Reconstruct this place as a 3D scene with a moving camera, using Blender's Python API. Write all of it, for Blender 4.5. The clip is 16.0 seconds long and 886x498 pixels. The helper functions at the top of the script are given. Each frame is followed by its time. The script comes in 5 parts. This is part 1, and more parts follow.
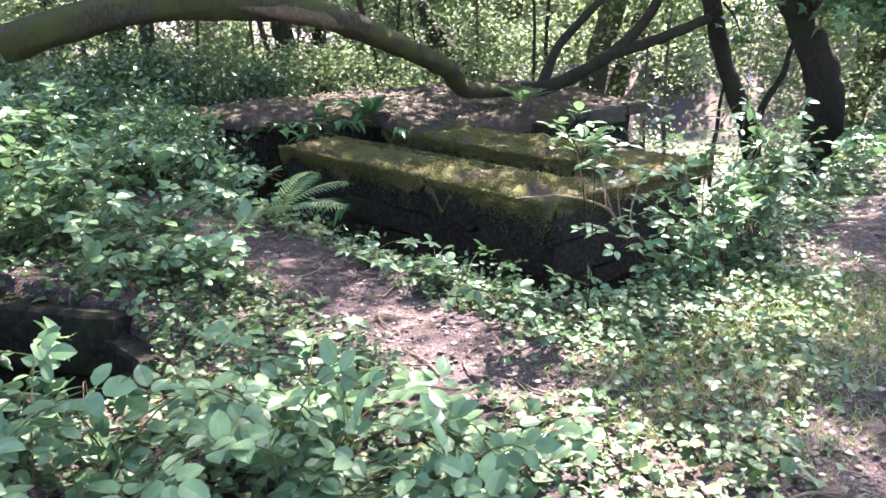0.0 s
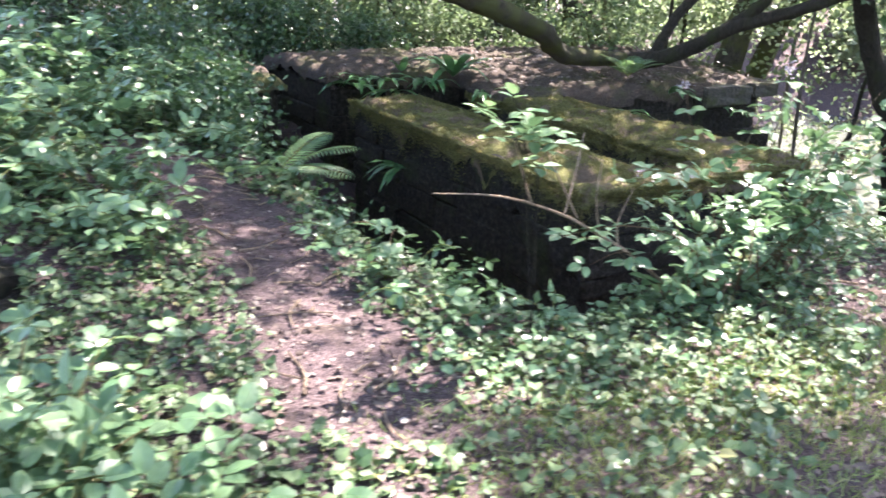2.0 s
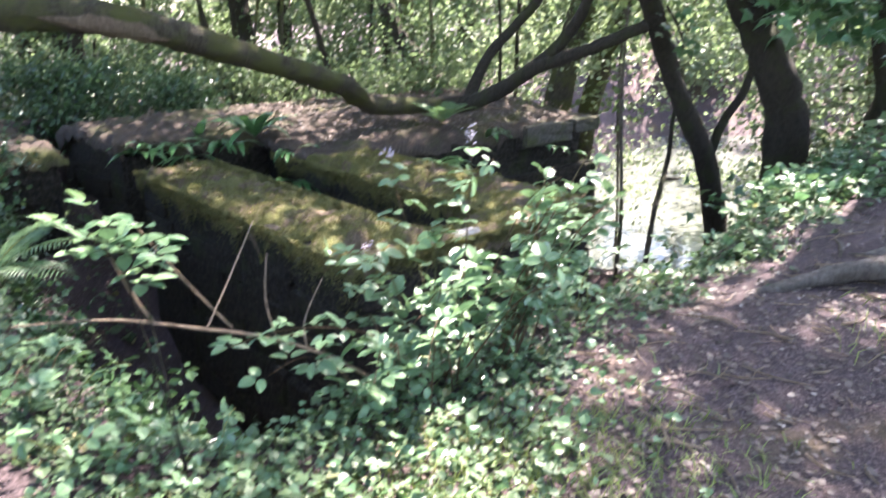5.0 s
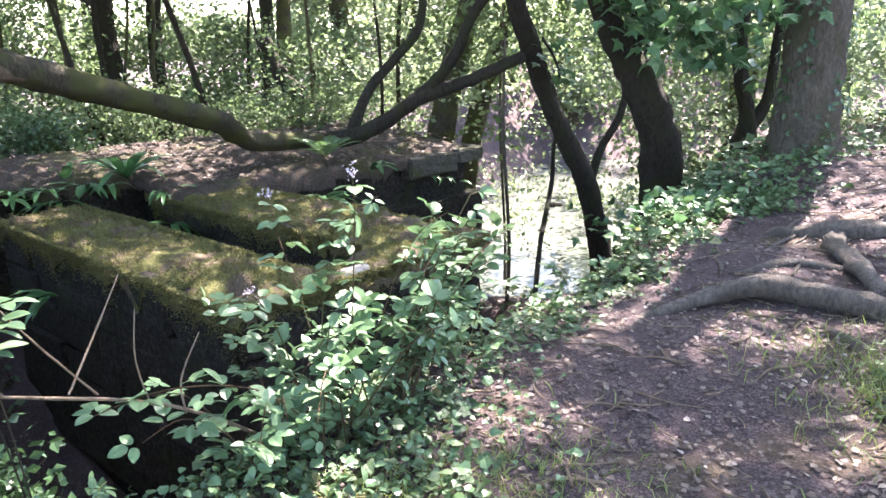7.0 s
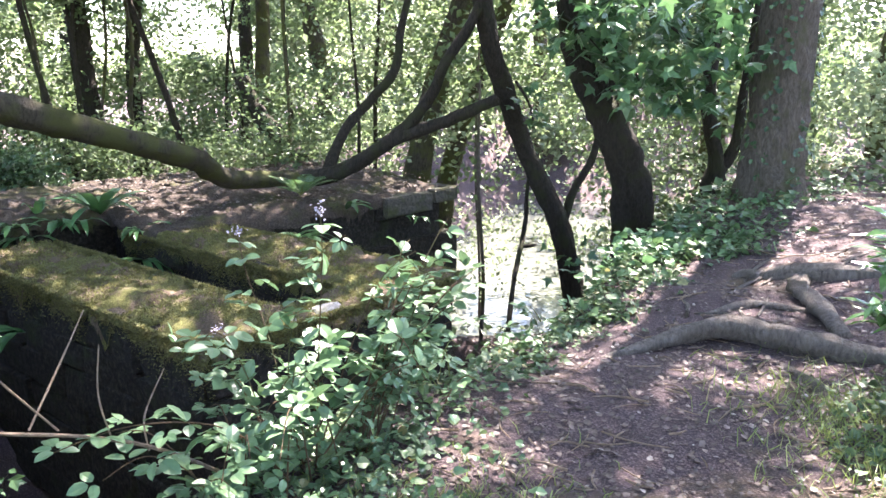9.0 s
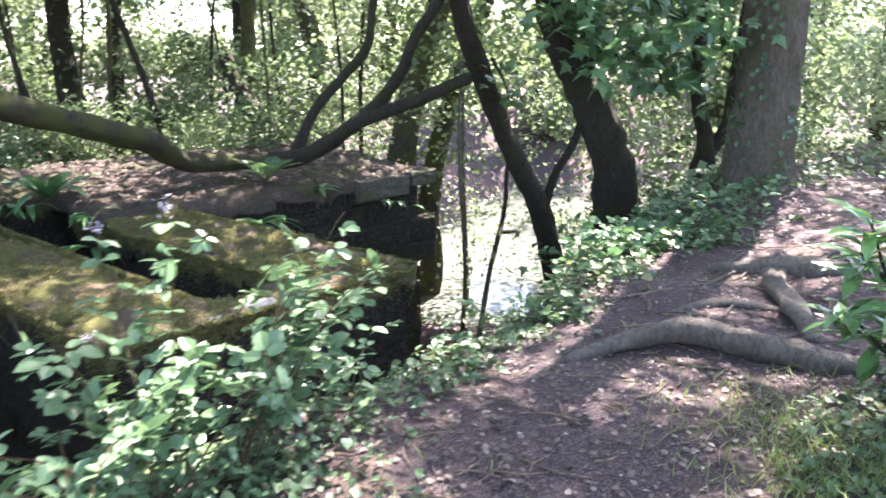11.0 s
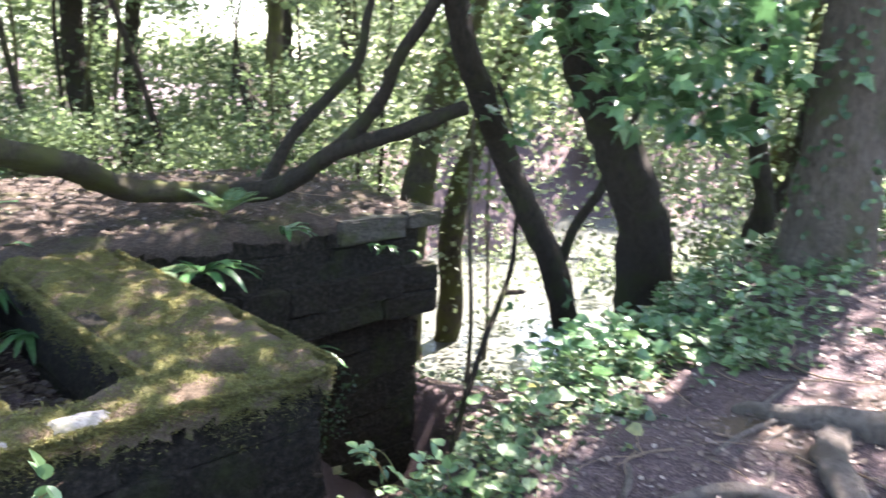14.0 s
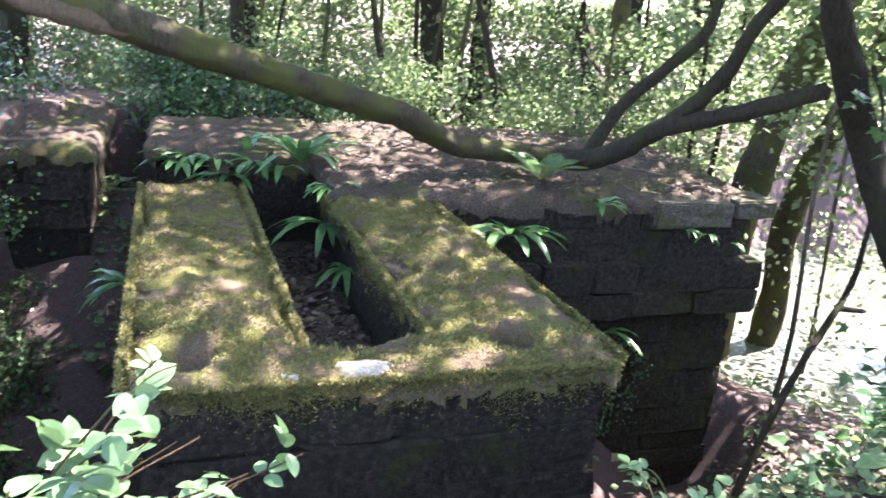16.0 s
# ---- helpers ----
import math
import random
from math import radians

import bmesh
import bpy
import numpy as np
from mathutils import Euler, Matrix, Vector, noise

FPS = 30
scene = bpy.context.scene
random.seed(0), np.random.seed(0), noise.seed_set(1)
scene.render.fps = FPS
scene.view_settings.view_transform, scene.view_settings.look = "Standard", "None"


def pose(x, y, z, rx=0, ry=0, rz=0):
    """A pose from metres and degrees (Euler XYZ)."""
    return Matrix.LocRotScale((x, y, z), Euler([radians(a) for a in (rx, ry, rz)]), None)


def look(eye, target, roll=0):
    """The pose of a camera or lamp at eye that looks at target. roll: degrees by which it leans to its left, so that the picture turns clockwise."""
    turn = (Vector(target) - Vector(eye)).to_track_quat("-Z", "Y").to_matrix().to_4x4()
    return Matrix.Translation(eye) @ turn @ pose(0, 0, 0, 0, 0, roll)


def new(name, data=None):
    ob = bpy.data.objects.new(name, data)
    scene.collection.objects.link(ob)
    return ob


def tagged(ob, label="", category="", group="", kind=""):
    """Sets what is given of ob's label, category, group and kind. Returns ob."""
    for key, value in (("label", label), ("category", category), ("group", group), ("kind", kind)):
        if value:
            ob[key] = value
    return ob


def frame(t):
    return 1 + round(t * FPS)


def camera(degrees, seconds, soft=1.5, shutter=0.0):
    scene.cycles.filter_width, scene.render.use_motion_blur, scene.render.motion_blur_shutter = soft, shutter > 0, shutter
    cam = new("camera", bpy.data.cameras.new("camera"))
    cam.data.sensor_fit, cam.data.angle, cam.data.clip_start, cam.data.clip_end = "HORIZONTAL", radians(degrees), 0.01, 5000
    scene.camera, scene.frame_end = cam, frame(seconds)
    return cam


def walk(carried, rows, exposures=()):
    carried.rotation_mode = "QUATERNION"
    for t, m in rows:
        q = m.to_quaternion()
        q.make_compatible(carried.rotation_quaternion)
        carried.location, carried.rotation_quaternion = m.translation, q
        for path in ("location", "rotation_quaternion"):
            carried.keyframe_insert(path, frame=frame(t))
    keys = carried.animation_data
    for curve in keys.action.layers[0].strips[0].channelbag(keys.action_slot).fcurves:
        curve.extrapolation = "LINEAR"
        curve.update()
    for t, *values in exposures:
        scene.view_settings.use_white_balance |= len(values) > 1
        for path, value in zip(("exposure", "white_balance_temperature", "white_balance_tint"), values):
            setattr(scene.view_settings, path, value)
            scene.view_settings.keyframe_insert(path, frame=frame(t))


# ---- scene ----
cam = camera(57.2, 16.0, shutter=0.5)
EXPOSURE = 3.56
PATH = [
    (0, (0.15, -0.158, 1.624), (0.127, 1.757, 1.047), -0.8),
    (0.5, (0.325, -0.03, 1.606), (0.243, 1.883, 1.029), -1.3),
    (1, (0.502, 0.262, 1.622), (0.327, 2.138, 0.951), 0.1),
    (1.5, (0.752, 0.457, 1.597), (0.345, 2.295, 0.922), 2.6),
    (2, (1.123, 0.604, 1.619), (0.74, 2.445, 0.94), 2.3),
    (2.5, (1.322, 0.854, 1.609), (1.048, 2.714, 0.927), 2.5),
    (3, (1.524, 1.025, 1.592), (1.318, 2.887, 0.891), 3.6),
    (3.5, (1.81, 1.102, 1.633), (1.476, 2.948, 0.939), 2.7),
    (4, (1.897, 1.226, 1.641), (1.573, 3.073, 0.946), 1.5),
    (4.5, (1.954, 1.289, 1.67), (1.693, 3.15, 0.985), -0.3),
    (5, (1.996, 1.329, 1.707), (1.848, 3.236, 1.122), -0.8),
    (5.2, (2.033, 1.351, 1.712), (1.924, 3.275, 1.177), -1.6),
    (7.3, (1.995, 1.477, 1.704), (2.122, 3.405, 1.19), -1.3),
    (7.5, (1.986, 1.475, 1.71), (2.095, 3.406, 1.202), -0.8),
    (8, (2.0, 1.45, 1.73), (2.116, 3.394, 1.274), -0.4),
    (8.5, (2.014, 1.429, 1.734), (2.182, 3.377, 1.312), -0.3),
    (8.7, (2.028, 1.422, 1.72), (2.209, 3.368, 1.297), -0.6),
    (10.8, (2.467, 1.773, 1.7), (2.616, 3.715, 1.243), 0.8),
    (11, (2.57, 1.88, 1.678), (2.719, 3.818, 1.207), -0.6),
    (11.5, (2.746, 2.247, 1.714), (3.076, 4.177, 1.309), 1.6),
    (12, (3.006, 2.48, 1.732), (3.302, 4.407, 1.286), 0.7),
    (12.5, (3.185, 2.694, 1.726), (3.288, 4.644, 1.295), 0.7),
    (13, (3.262, 3.125, 1.76), (3.348, 5.089, 1.391), 1.4),
    (13.5, (3.314, 3.378, 1.717), (3.454, 5.324, 1.277), 0.5),
    (14, (3.497, 3.659, 1.755), (3.48, 5.61, 1.315), 1.9),
    (14.5, (3.486, 3.86, 1.756), (3.234, 5.794, 1.316), 2.2),
    (14.8, (3.467, 3.929, 1.764), (3.12, 5.85, 1.331), 3.2),
    (15, (3.464, 3.955, 1.763), (3.022, 5.855, 1.321), 3.7),
    (15.5, (3.511, 4.006, 1.767), (2.872, 5.831, 1.253), 4.2),
    (16, (3.504, 4.011, 1.765), (2.75, 5.775, 1.199), 4.9),
]
walk(cam, [(t, look(eye, target, roll)) for t, eye, target, roll in PATH], exposures=((0.0, EXPOSURE - 0.1, 6450, 22), (8.0, EXPOSURE, 6450, 22), (13.5, EXPOSURE + 0.1, 6450, 22), (16.0, EXPOSURE + 0.45, 6450, 22)))

# ---- light ----
SUN_ELEV, SUN_AZ = radians(58), radians(35)  # azimuth from +y towards +x
world = bpy.data.worlds.new("world")
scene.world = world
world.use_nodes = True
wn = world.node_tree
sky = wn.nodes.new("ShaderNodeTexSky")
sky.sky_type, sky.sun_disc = "NISHITA", False
sky.sun_elevation, sky.sun_rotation = SUN_ELEV, SUN_AZ
wn.nodes["Background"].inputs["Strength"].default_value = 0.12
wn.links.new(sky.outputs[0], wn.nodes["Background"].inputs["Color"])
sun_data = bpy.data.lights.new("sun", "SUN")
sun_data.energy, sun_data.angle, sun_data.color = 5.0, radians(0.53), (1.0, 0.95, 0.86)
sun = new("sun", sun_data)
toward = Vector((math.sin(SUN_AZ) * math.cos(SUN_ELEV), math.cos(SUN_AZ) * math.cos(SUN_ELEV), math.sin(SUN_ELEV)))
sun.matrix_world = look(toward * 60, (0, 0, 0))


# ---- materials ----
def material(name):
    m = bpy.data.materials.new(name)
    m.use_nodes = True
    return m, m.node_tree, m.node_tree.nodes["Principled BSDF"]


def noise_tex(nt, scale, detail=6.0, rough=0.6, coord=None):
    n = nt.nodes.new("ShaderNodeTexNoise")
    n.inputs["Scale"].default_value, n.inputs["Detail"].default_value, n.inputs["Roughness"].default_value = scale, detail, rough
    if coord is None:
        coord = nt.nodes.new("ShaderNodeNewGeometry").outputs["Position"]
    nt.links.new(coord, n.inputs["Vector"])
    return n.outputs["Fac"]


def ramp(nt, fac, stops):
    r = nt.nodes.new("ShaderNodeValToRGB")
    while len(r.color_ramp.elements) < len(stops):
        r.color_ramp.elements.new(0.5)
    for e, (p, c) in zip(r.color_ramp.elements, stops):
        e.position, e.color = p, (*c, 1)
    nt.links.new(fac, r.inputs["Fac"])
    return r.outputs["Color"]


def mix(nt, fac, a, b, how="MIX"):
    n = nt.nodes.new("ShaderNodeMix")
    n.data_type, n.blend_type = "RGBA", how
    for sock, v in ((n.inputs["Factor"], fac), (n.inputs["A"], a), (n.inputs["B"], b)):
        if isinstance(v, bpy.types.NodeSocket):
            nt.links.new(v, sock)
        elif isinstance(v, (int, float)):
            sock.default_value = v
        else:
            sock.default_value = (*v, 1)
    return n.outputs["Result"]


def bump(nt, bsdf, height, strength, distance):
    b = nt.nodes.new("ShaderNodeBump")
    b.inputs["Strength"].default_value, b.inputs["Distance"].default_value = strength, distance
    nt.links.new(height, b.inputs["Height"])
    nt.links.new(b.outputs["Normal"], bsdf.inputs["Normal"])


def earth_like(name, dark, mid, light, patch, patch_at=(0.5, 0.62), big=1.1, fine=55.0, rough=0.9, depth=0.02):
    """Soil, litter, stone, moss: two scales of colour, patches of another colour, fine relief."""
    m, nt, b = material(name)
    f = noise_tex(nt, fine, 5, 0.7)
    c = ramp(nt, f, [(0.3, dark), (0.5, mid), (0.72, light)])
    g = noise_tex(nt, big, 4, 0.6)
    k = ramp(nt, g, [(patch_at[0], (0, 0, 0)), (patch_at[1], (1, 1, 1))])
    patchc = ramp(nt, noise_tex(nt, fine * 0.8, 4, 0.7), [(0.3, [v * 0.5 for v in patch]), (0.7, [min(1, v * 1.5) for v in patch])])
    nt.links.new(mix(nt, k, c, patchc), b.inputs["Base Color"])
    b.inputs["Roughness"].default_value = rough
    b.inputs["Specular IOR Level"].default_value = 0.25
    bump(nt, b, noise_tex(nt, fine * 0.6, 8, 0.75), 0.9, depth)
    return m


def leaf_mat(name, dark, light, through_light=0.45, rough=0.45, old=None, plants=0.0):
    m, nt, b = material(name)
    geo = nt.nodes.new("ShaderNodeNewGeometry")
    r = geo.outputs["Random Per Island"]
    stops = [(0.0, dark), (0.75, light), (1.0, [min(1, v * 1.35) for v in light])]
    if old:
        stops = [(0.0, dark), (0.7, light), (0.93, [min(1, v * 1.3) for v in light]), (0.97, old)]
    c = ramp(nt, r, stops)
    c = mix(nt, noise_tex(nt, 26, 4, 0.6), c, [v * 0.6 for v in dark], "MIX")
    if plants:  # bushes of different kinds stand side by side
        kind = ramp(nt, noise_tex(nt, 0.55, 3, 0.6), [(0.4, (1, 1, 1)), (0.6, (1 - plants, 1 - 0.9 * plants, 1 - plants))])
        c = mix(nt, 1.0, c, kind, "MULTIPLY")
    nt.links.new(c, b.inputs["Base Color"])
    b.inputs["Roughness"].default_value = rough
    b.inputs["Specular IOR Level"].default_value = 0.5
    tr = nt.nodes.new("ShaderNodeBsdfTranslucent")
    nt.links.new(mix(nt, 0.6, c, (1.0, 1.0, 0.85), "MULTIPLY"), tr.inputs["Color"])
    ms = nt.nodes.new("ShaderNodeMixShader")
    ms.inputs["Fac"].default_value = through_light
    nt.links.new(b.outputs[0], ms.inputs[1])
    nt.links.new(tr.outputs[0], ms.inputs[2])
    nt.links.new(ms.outputs[0], nt.nodes["Material Output"].inputs["Surface"])
    return m


SOIL = earth_like("leaf_litter_soil", (0.02, 0.014, 0.015), (0.065, 0.045, 0.046), (0.22, 0.16, 0.158), (0.095, 0.07, 0.042), (0.56, 0.72), 1.3, 85, 0.95, 0.02)
PLATFORM_SOIL = earth_like("platform_litter", (0.022, 0.016, 0.013), (0.062, 0.046, 0.037), (0.15, 0.115, 0.095), (0.06, 0.062, 0.022), (0.5, 0.66), 1.6, 60, 0.95, 0.04)
MOSS = earth_like("moss", (0.034, 0.034, 0.011), (0.115, 0.112, 0.034), (0.25, 0.24, 0.085), (0.13, 0.095, 0.065), (0.46, 0.56), 3.6, 110, 0.95, 0.05)
L_MOSS = leaf_mat("moss_sprig", (0.09, 0.088, 0.025), (0.25, 0.232, 0.072), 0.25, 0.7, (0.17, 0.115, 0.07))
STONE = earth_like("dark_stone", (0.008, 0.007, 0.005), (0.027, 0.022, 0.016), (0.075, 0.06, 0.046), (0.032, 0.036, 0.013), (0.52, 0.68), 2.5, 22, 0.9, 0.1)
SLAB = earth_like("weathered_slab", (0.025, 0.022, 0.018), (0.07, 0.062, 0.05), (0.13, 0.118, 0.096), (0.05, 0.054, 0.02), (0.45, 0.62), 3.4, 30, 0.9, 0.02)
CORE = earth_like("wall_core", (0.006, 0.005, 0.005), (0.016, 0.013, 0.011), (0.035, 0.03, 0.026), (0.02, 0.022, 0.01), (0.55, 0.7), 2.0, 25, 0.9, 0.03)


def bark_mat(name, dark, light, green, amount=(0.5, 0.65)):
    m, nt, b = material(name)
    geo = nt.nodes.new("ShaderNodeNewGeometry")
    mp = nt.nodes.new("ShaderNodeMapping")
    mp.inputs["Scale"].default_value = (1, 1, 0.3)
    nt.links.new(geo.outputs["Position"], mp.inputs["Vector"])
    f = noise_tex(nt, 34, 8, 0.75, mp.outputs[0])
    c = ramp(nt, f, [(0.3, dark), (0.7, light)])
    k = ramp(nt, noise_tex(nt, 2.6, 5, 0.6), [(amount[0], (0, 0, 0)), (amount[1], (1, 1, 1))])
    nt.links.new(mix(nt, k, c, green), b.inputs["Base Color"])
    b.inputs["Roughness"].default_value = 0.9
    b.inputs["Specular IOR Level"].default_value = 0.2
    bump(nt, b, f, 1.0, 0.06)
    return m


BARK = bark_mat("dark_bark", (0.01, 0.008, 0.006), (0.055, 0.045, 0.034), (0.035, 0.038, 0.016))
BARK_GREY = bark_mat("grey_bark", (0.04, 0.032, 0.026), (0.19, 0.16, 0.13), (0.085, 0.085, 0.045))
BARK_ROOT = bark_mat("worn_root_bark", (0.07, 0.058, 0.05), (0.27, 0.23, 0.2), (0.12, 0.1, 0.08))
BARK_MOSS = bark_mat("mossy_bark", (0.02, 0.017, 0.012), (0.1, 0.085, 0.06), (0.075, 0.08, 0.026), (0.42, 0.58))
BARE_WOOD = bark_mat("bare_wood", (0.06, 0.042, 0.028), (0.2, 0.145, 0.1), (0.09, 0.075, 0.04), (0.5, 0.7))
TWIG = bark_mat("pale_twig", (0.16, 0.115, 0.08), (0.4, 0.3, 0.22), (0.25, 0.19, 0.13))
STEM = bark_mat("green_stem", (0.08, 0.1, 0.03), (0.2, 0.22, 0.08), (0.16, 0.1, 0.06))
RED_STEM = bark_mat("reddish_stem", (0.06, 0.04, 0.022), (0.16, 0.1, 0.06), (0.09, 0.1, 0.04))
L_HERB = leaf_mat("herb_leaf", (0.07, 0.115, 0.052), (0.165, 0.24, 0.105), 0.3, 0.52, (0.36, 0.3, 0.12))
L_IVY = leaf_mat("ivy_leaf", (0.03, 0.07, 0.03), (0.09, 0.16, 0.06), 0.25, 0.32)
L_BRAMBLE = leaf_mat("bramble_leaf", (0.08, 0.16, 0.075), (0.19, 0.29, 0.14), 0.28, 0.36)
L_FERN = leaf_mat("fern_leaf", (0.075, 0.145, 0.06), (0.16, 0.265, 0.11), 0.3, 0.45)
L_HART = leaf_mat("strap_fern_leaf", (0.05, 0.14, 0.05), (0.13, 0.27, 0.1), 0.25, 0.28)
L_GRASS = leaf_mat("grass_blade", (0.14, 0.2, 0.05), (0.34, 0.4, 0.13), 0.35, 0.5, (0.45, 0.38, 0.2))
L_WOOD = leaf_mat("woodland_leaf", (0.14, 0.2, 0.09), (0.265, 0.345, 0.175), 0.6, 0.5, plants=0.42)
# darker copy of the woodland leaf, with the thickets' shade put into its colour
L_WOOD_SHADE = leaf_mat("shade_tone_woodland_leaf", (0.12, 0.175, 0.08), (0.235, 0.31, 0.16), 0.58, 0.5, plants=0.45)
# paler copy of the woodland leaf: sunlight on bright foliage is in its colour
L_WOOD_SUNLIT = leaf_mat("sunlit_tone_woodland_leaf", (0.22, 0.28, 0.15), (0.38, 0.45, 0.29), 0.58, 0.45, plants=0.3)
L_MAPLE = leaf_mat("sycamore_leaf", (0.05, 0.12, 0.05), (0.125, 0.235, 0.1), 0.35, 0.3)
L_RHODO = leaf_mat("glossy_evergreen_leaf", (0.07, 0.16, 0.05), (0.17, 0.31, 0.11), 0.2, 0.25)
L_DEAD = leaf_mat("dead_leaf", (0.05, 0.034, 0.028), (0.2, 0.145, 0.118), 0.15, 0.6, (0.5, 0.43, 0.37))
PETAL = leaf_mat("lilac_petal", (0.36, 0.32, 0.4), (0.5, 0.45, 0.54), 0.3, 0.6)

water_m, nt, b = material("river_water")
b.inputs["Base Color"].default_value = (0.09, 0.095, 0.08, 1)
b.inputs["Roughness"].default_value, b.inputs["IOR"].default_value = 0.12, 1.33
bump(nt, b, noise_tex(nt, 1.8, 4, 0.6), 0.25, 0.05)
WATER = water_m


# ---- builders ----
def mesh_of(name, verts, faces, mat, smooth=False):
    me = bpy.data.meshes.new(name)
    me.from_pydata([tuple(v) for v in verts], [], [tuple(f) for f in faces])
    me.materials.append(mat)
    if smooth:
        me.polygons.foreach_set("use_smooth", [True] * len(me.polygons))
    me.update()
    return me


def array_mesh(name, verts, quads, mat, smooth=False):
    """A mesh from an (n, 3) array of vertices and an (m, k) array of faces, k corners each."""
    me = bpy.data.meshes.new(name)
    quads = np.asarray(quads, np.int32)
    k = quads.shape[1]
    me.vertices.add(len(verts))
    me.vertices.foreach_set("co", np.asarray(verts, np.float32).ravel())
    me.loops.add(quads.size)
    me.loops.foreach_set("vertex_index", quads.ravel())
    me.polygons.add(len(quads))
    me.polygons.foreach_set("loop_start", np.arange(0, quads.size, k, dtype=np.int32))
    me.polygons.foreach_set("use_smooth", np.full(len(quads), smooth))
    me.materials.append(mat)
    me.update(calc_edges=True)
    me.validate()
    return me


def part(name, data, parent, label=""):
    ob = new(name, data)
    ob.parent = parent
    return tagged(ob, label)


def thing(name, label, category, kind="", group="", at=(0, 0, 0)):
    ob = new(name)
    ob.location = at
    return tagged(ob, label, category, group, kind)


def hash2(x, y, s=1.0):
    """Smooth two-dimensional noise on arrays, about -1 to 1."""
    x, y = np.asarray(x, float) * s, np.asarray(y, float) * s
    out = 0
    for k, (a, b, p) in enumerate(((1.0, 0.37, 0.2), (-0.53, 1.13, 1.7), (1.71, -1.29, 4.1), (2.3, 1.9, 2.6), (-2.9, 3.3, 5.2))):
        out = out + np.sin(a * x + b * y + p + 1.3 * np.sin(0.7 * b * x - a * y + p * 2)) / (1 + 0.5 * k)
    return out / 2.6


def smooth01(v):
    v = np.clip(v, 0, 1)
    return v * v * (3 - 2 * v)


def tube(points, radii, seg=10, rough=0.06, seed=0, closed=True):
    """Vertices and quads of a rough round limb along points."""
    rng = np.random.default_rng(seed)
    pts = np.array(points, float)
    # a smooth curve through the points
    if len(pts) > 2:
        t = np.linspace(0, len(pts) - 1, (len(pts) - 1) * 5 + 1)
        i = np.clip(t.astype(int), 0, len(pts) - 2)
        f = (t - i)[:, None]
        p0, p1, p2, p3 = pts[np.maximum(i - 1, 0)], pts[i], pts[i + 1], pts[np.minimum(i + 2, len(pts) - 1)]
        radii = np.interp(t, np.arange(len(pts)), radii)
        pts = 0.5 * (2 * p1 + (p2 - p0) * f + (2 * p0 - 5 * p1 + 4 * p2 - p3) * f**2 + (3 * p1 - p0 - 3 * p2 + p3) * f**3)
    else:
        radii = np.array(radii, float)
    tang = np.gradient(pts, axis=0)
    tang /= np.linalg.norm(tang, axis=1)[:, None] + 1e-9
    side = np.cross(tang, (0.31, 0.2, 0.93) if abs(tang[0][2]) < 0.8 else (1.0, 0.1, 0.0))
    side /= np.linalg.norm(side, axis=1)[:, None] + 1e-9
    up = np.cross(side, tang)
    a = np.linspace(0, 2 * np.pi, seg, endpoint=False)
    lump = 1 + rough * rng.normal(size=(len(pts), seg)) + rough * 1.5 * np.sin(a * 2 + rng.uniform(0, 6))[None] * rng.normal(1, 0.4, (len(pts), 1))
    v = pts[:, None] + radii[:, None, None] * lump[..., None] * (np.cos(a)[None, :, None] * side[:, None] + np.sin(a)[None, :, None] * up[:, None])
    n, q = len(pts), []
    for r in range(n - 1):
        for s in range(seg):
            q.append((r * seg + s, r * seg + (s + 1) % seg, (r + 1) * seg + (s + 1) % seg, (r + 1) * seg + s))
    v = v.reshape(-1, 3)
    if closed:
        k = len(v)
        v = np.vstack([v, pts[-1:] + tang[-1:] * radii[-1] * 0.5])
        for s in range(seg):
            q.append(((n - 1) * seg + s, (n - 1) * seg + (s + 1) % seg, k, k))
    return v, q


def tubes_mesh(name, limbs, mat, seg=10, rough=0.06, seed=0):
    vs, qs, o = [], [], 0
    for i, (p, r) in enumerate(limbs):
        v, q = tube(p, r, seg, rough, seed + i)
        vs.append(v)
        qs += [tuple(k + o for k in f) for f in q]
        o += len(v)
    vs = np.vstack(vs)
    return mesh_of(name, vs, [f if f[2] != f[3] else f[:3] for f in qs], mat, True)


# a leaf's outline along its length (x) and half width (y), with a fold; z is the droop
LEAF_OVAL = [(0, 0), (0.3, 0.4), (0.65, 0.36), (1, 0)]
LEAF_BROAD = [(0, 0), (0.18, 0.42), (0.55, 0.45), (1, 0)]
LEAF_STRAP = [(0, 0.05), (0.3, 0.1), (0.75, 0.09), (1, 0)]


def leaves(pos, ahead, up, size, outline=LEAF_OVAL, fold=0.12, droop=0.15):
    """Arrays of vertices and quads for many leaves: each two folded halves with a drooping tip."""
    pos, ahead, up = (np.asarray(a, float) for a in (pos, ahead, up))
    size = np.asarray(size, float).reshape(-1, 1)
    ahead = ahead / (np.linalg.norm(ahead, axis=1)[:, None] + 1e-9)
    side = np.cross(ahead, up)
    side /= np.linalg.norm(side, axis=1)[:, None] + 1e-9
    nrm = np.cross(side, ahead)
    (x0, _), (x1, y1), (x2, y2), (x3, _) = outline
    shape = [(x0, 0, 0), (x1, y1, fold), (x2, y2, fold - droop * 0.4), (x3, 0, -droop), (x2, -y2, fold - droop * 0.4), (x1, -y1, fold), (0.5 * (x1 + x2), 0, 0)]
    v = np.stack([pos + size * (a * ahead + b * side + c * nrm) for a, b, c in shape], 1)
    base = np.arange(len(pos))[:, None] * 7
    tri = np.concatenate([base + np.array([t]) for t in ((0, 6, 1), (6, 2, 1), (6, 3, 2), (0, 5, 6), (5, 4, 6), (6, 4, 3))], 0)
    return v.reshape(-1, 3), tri


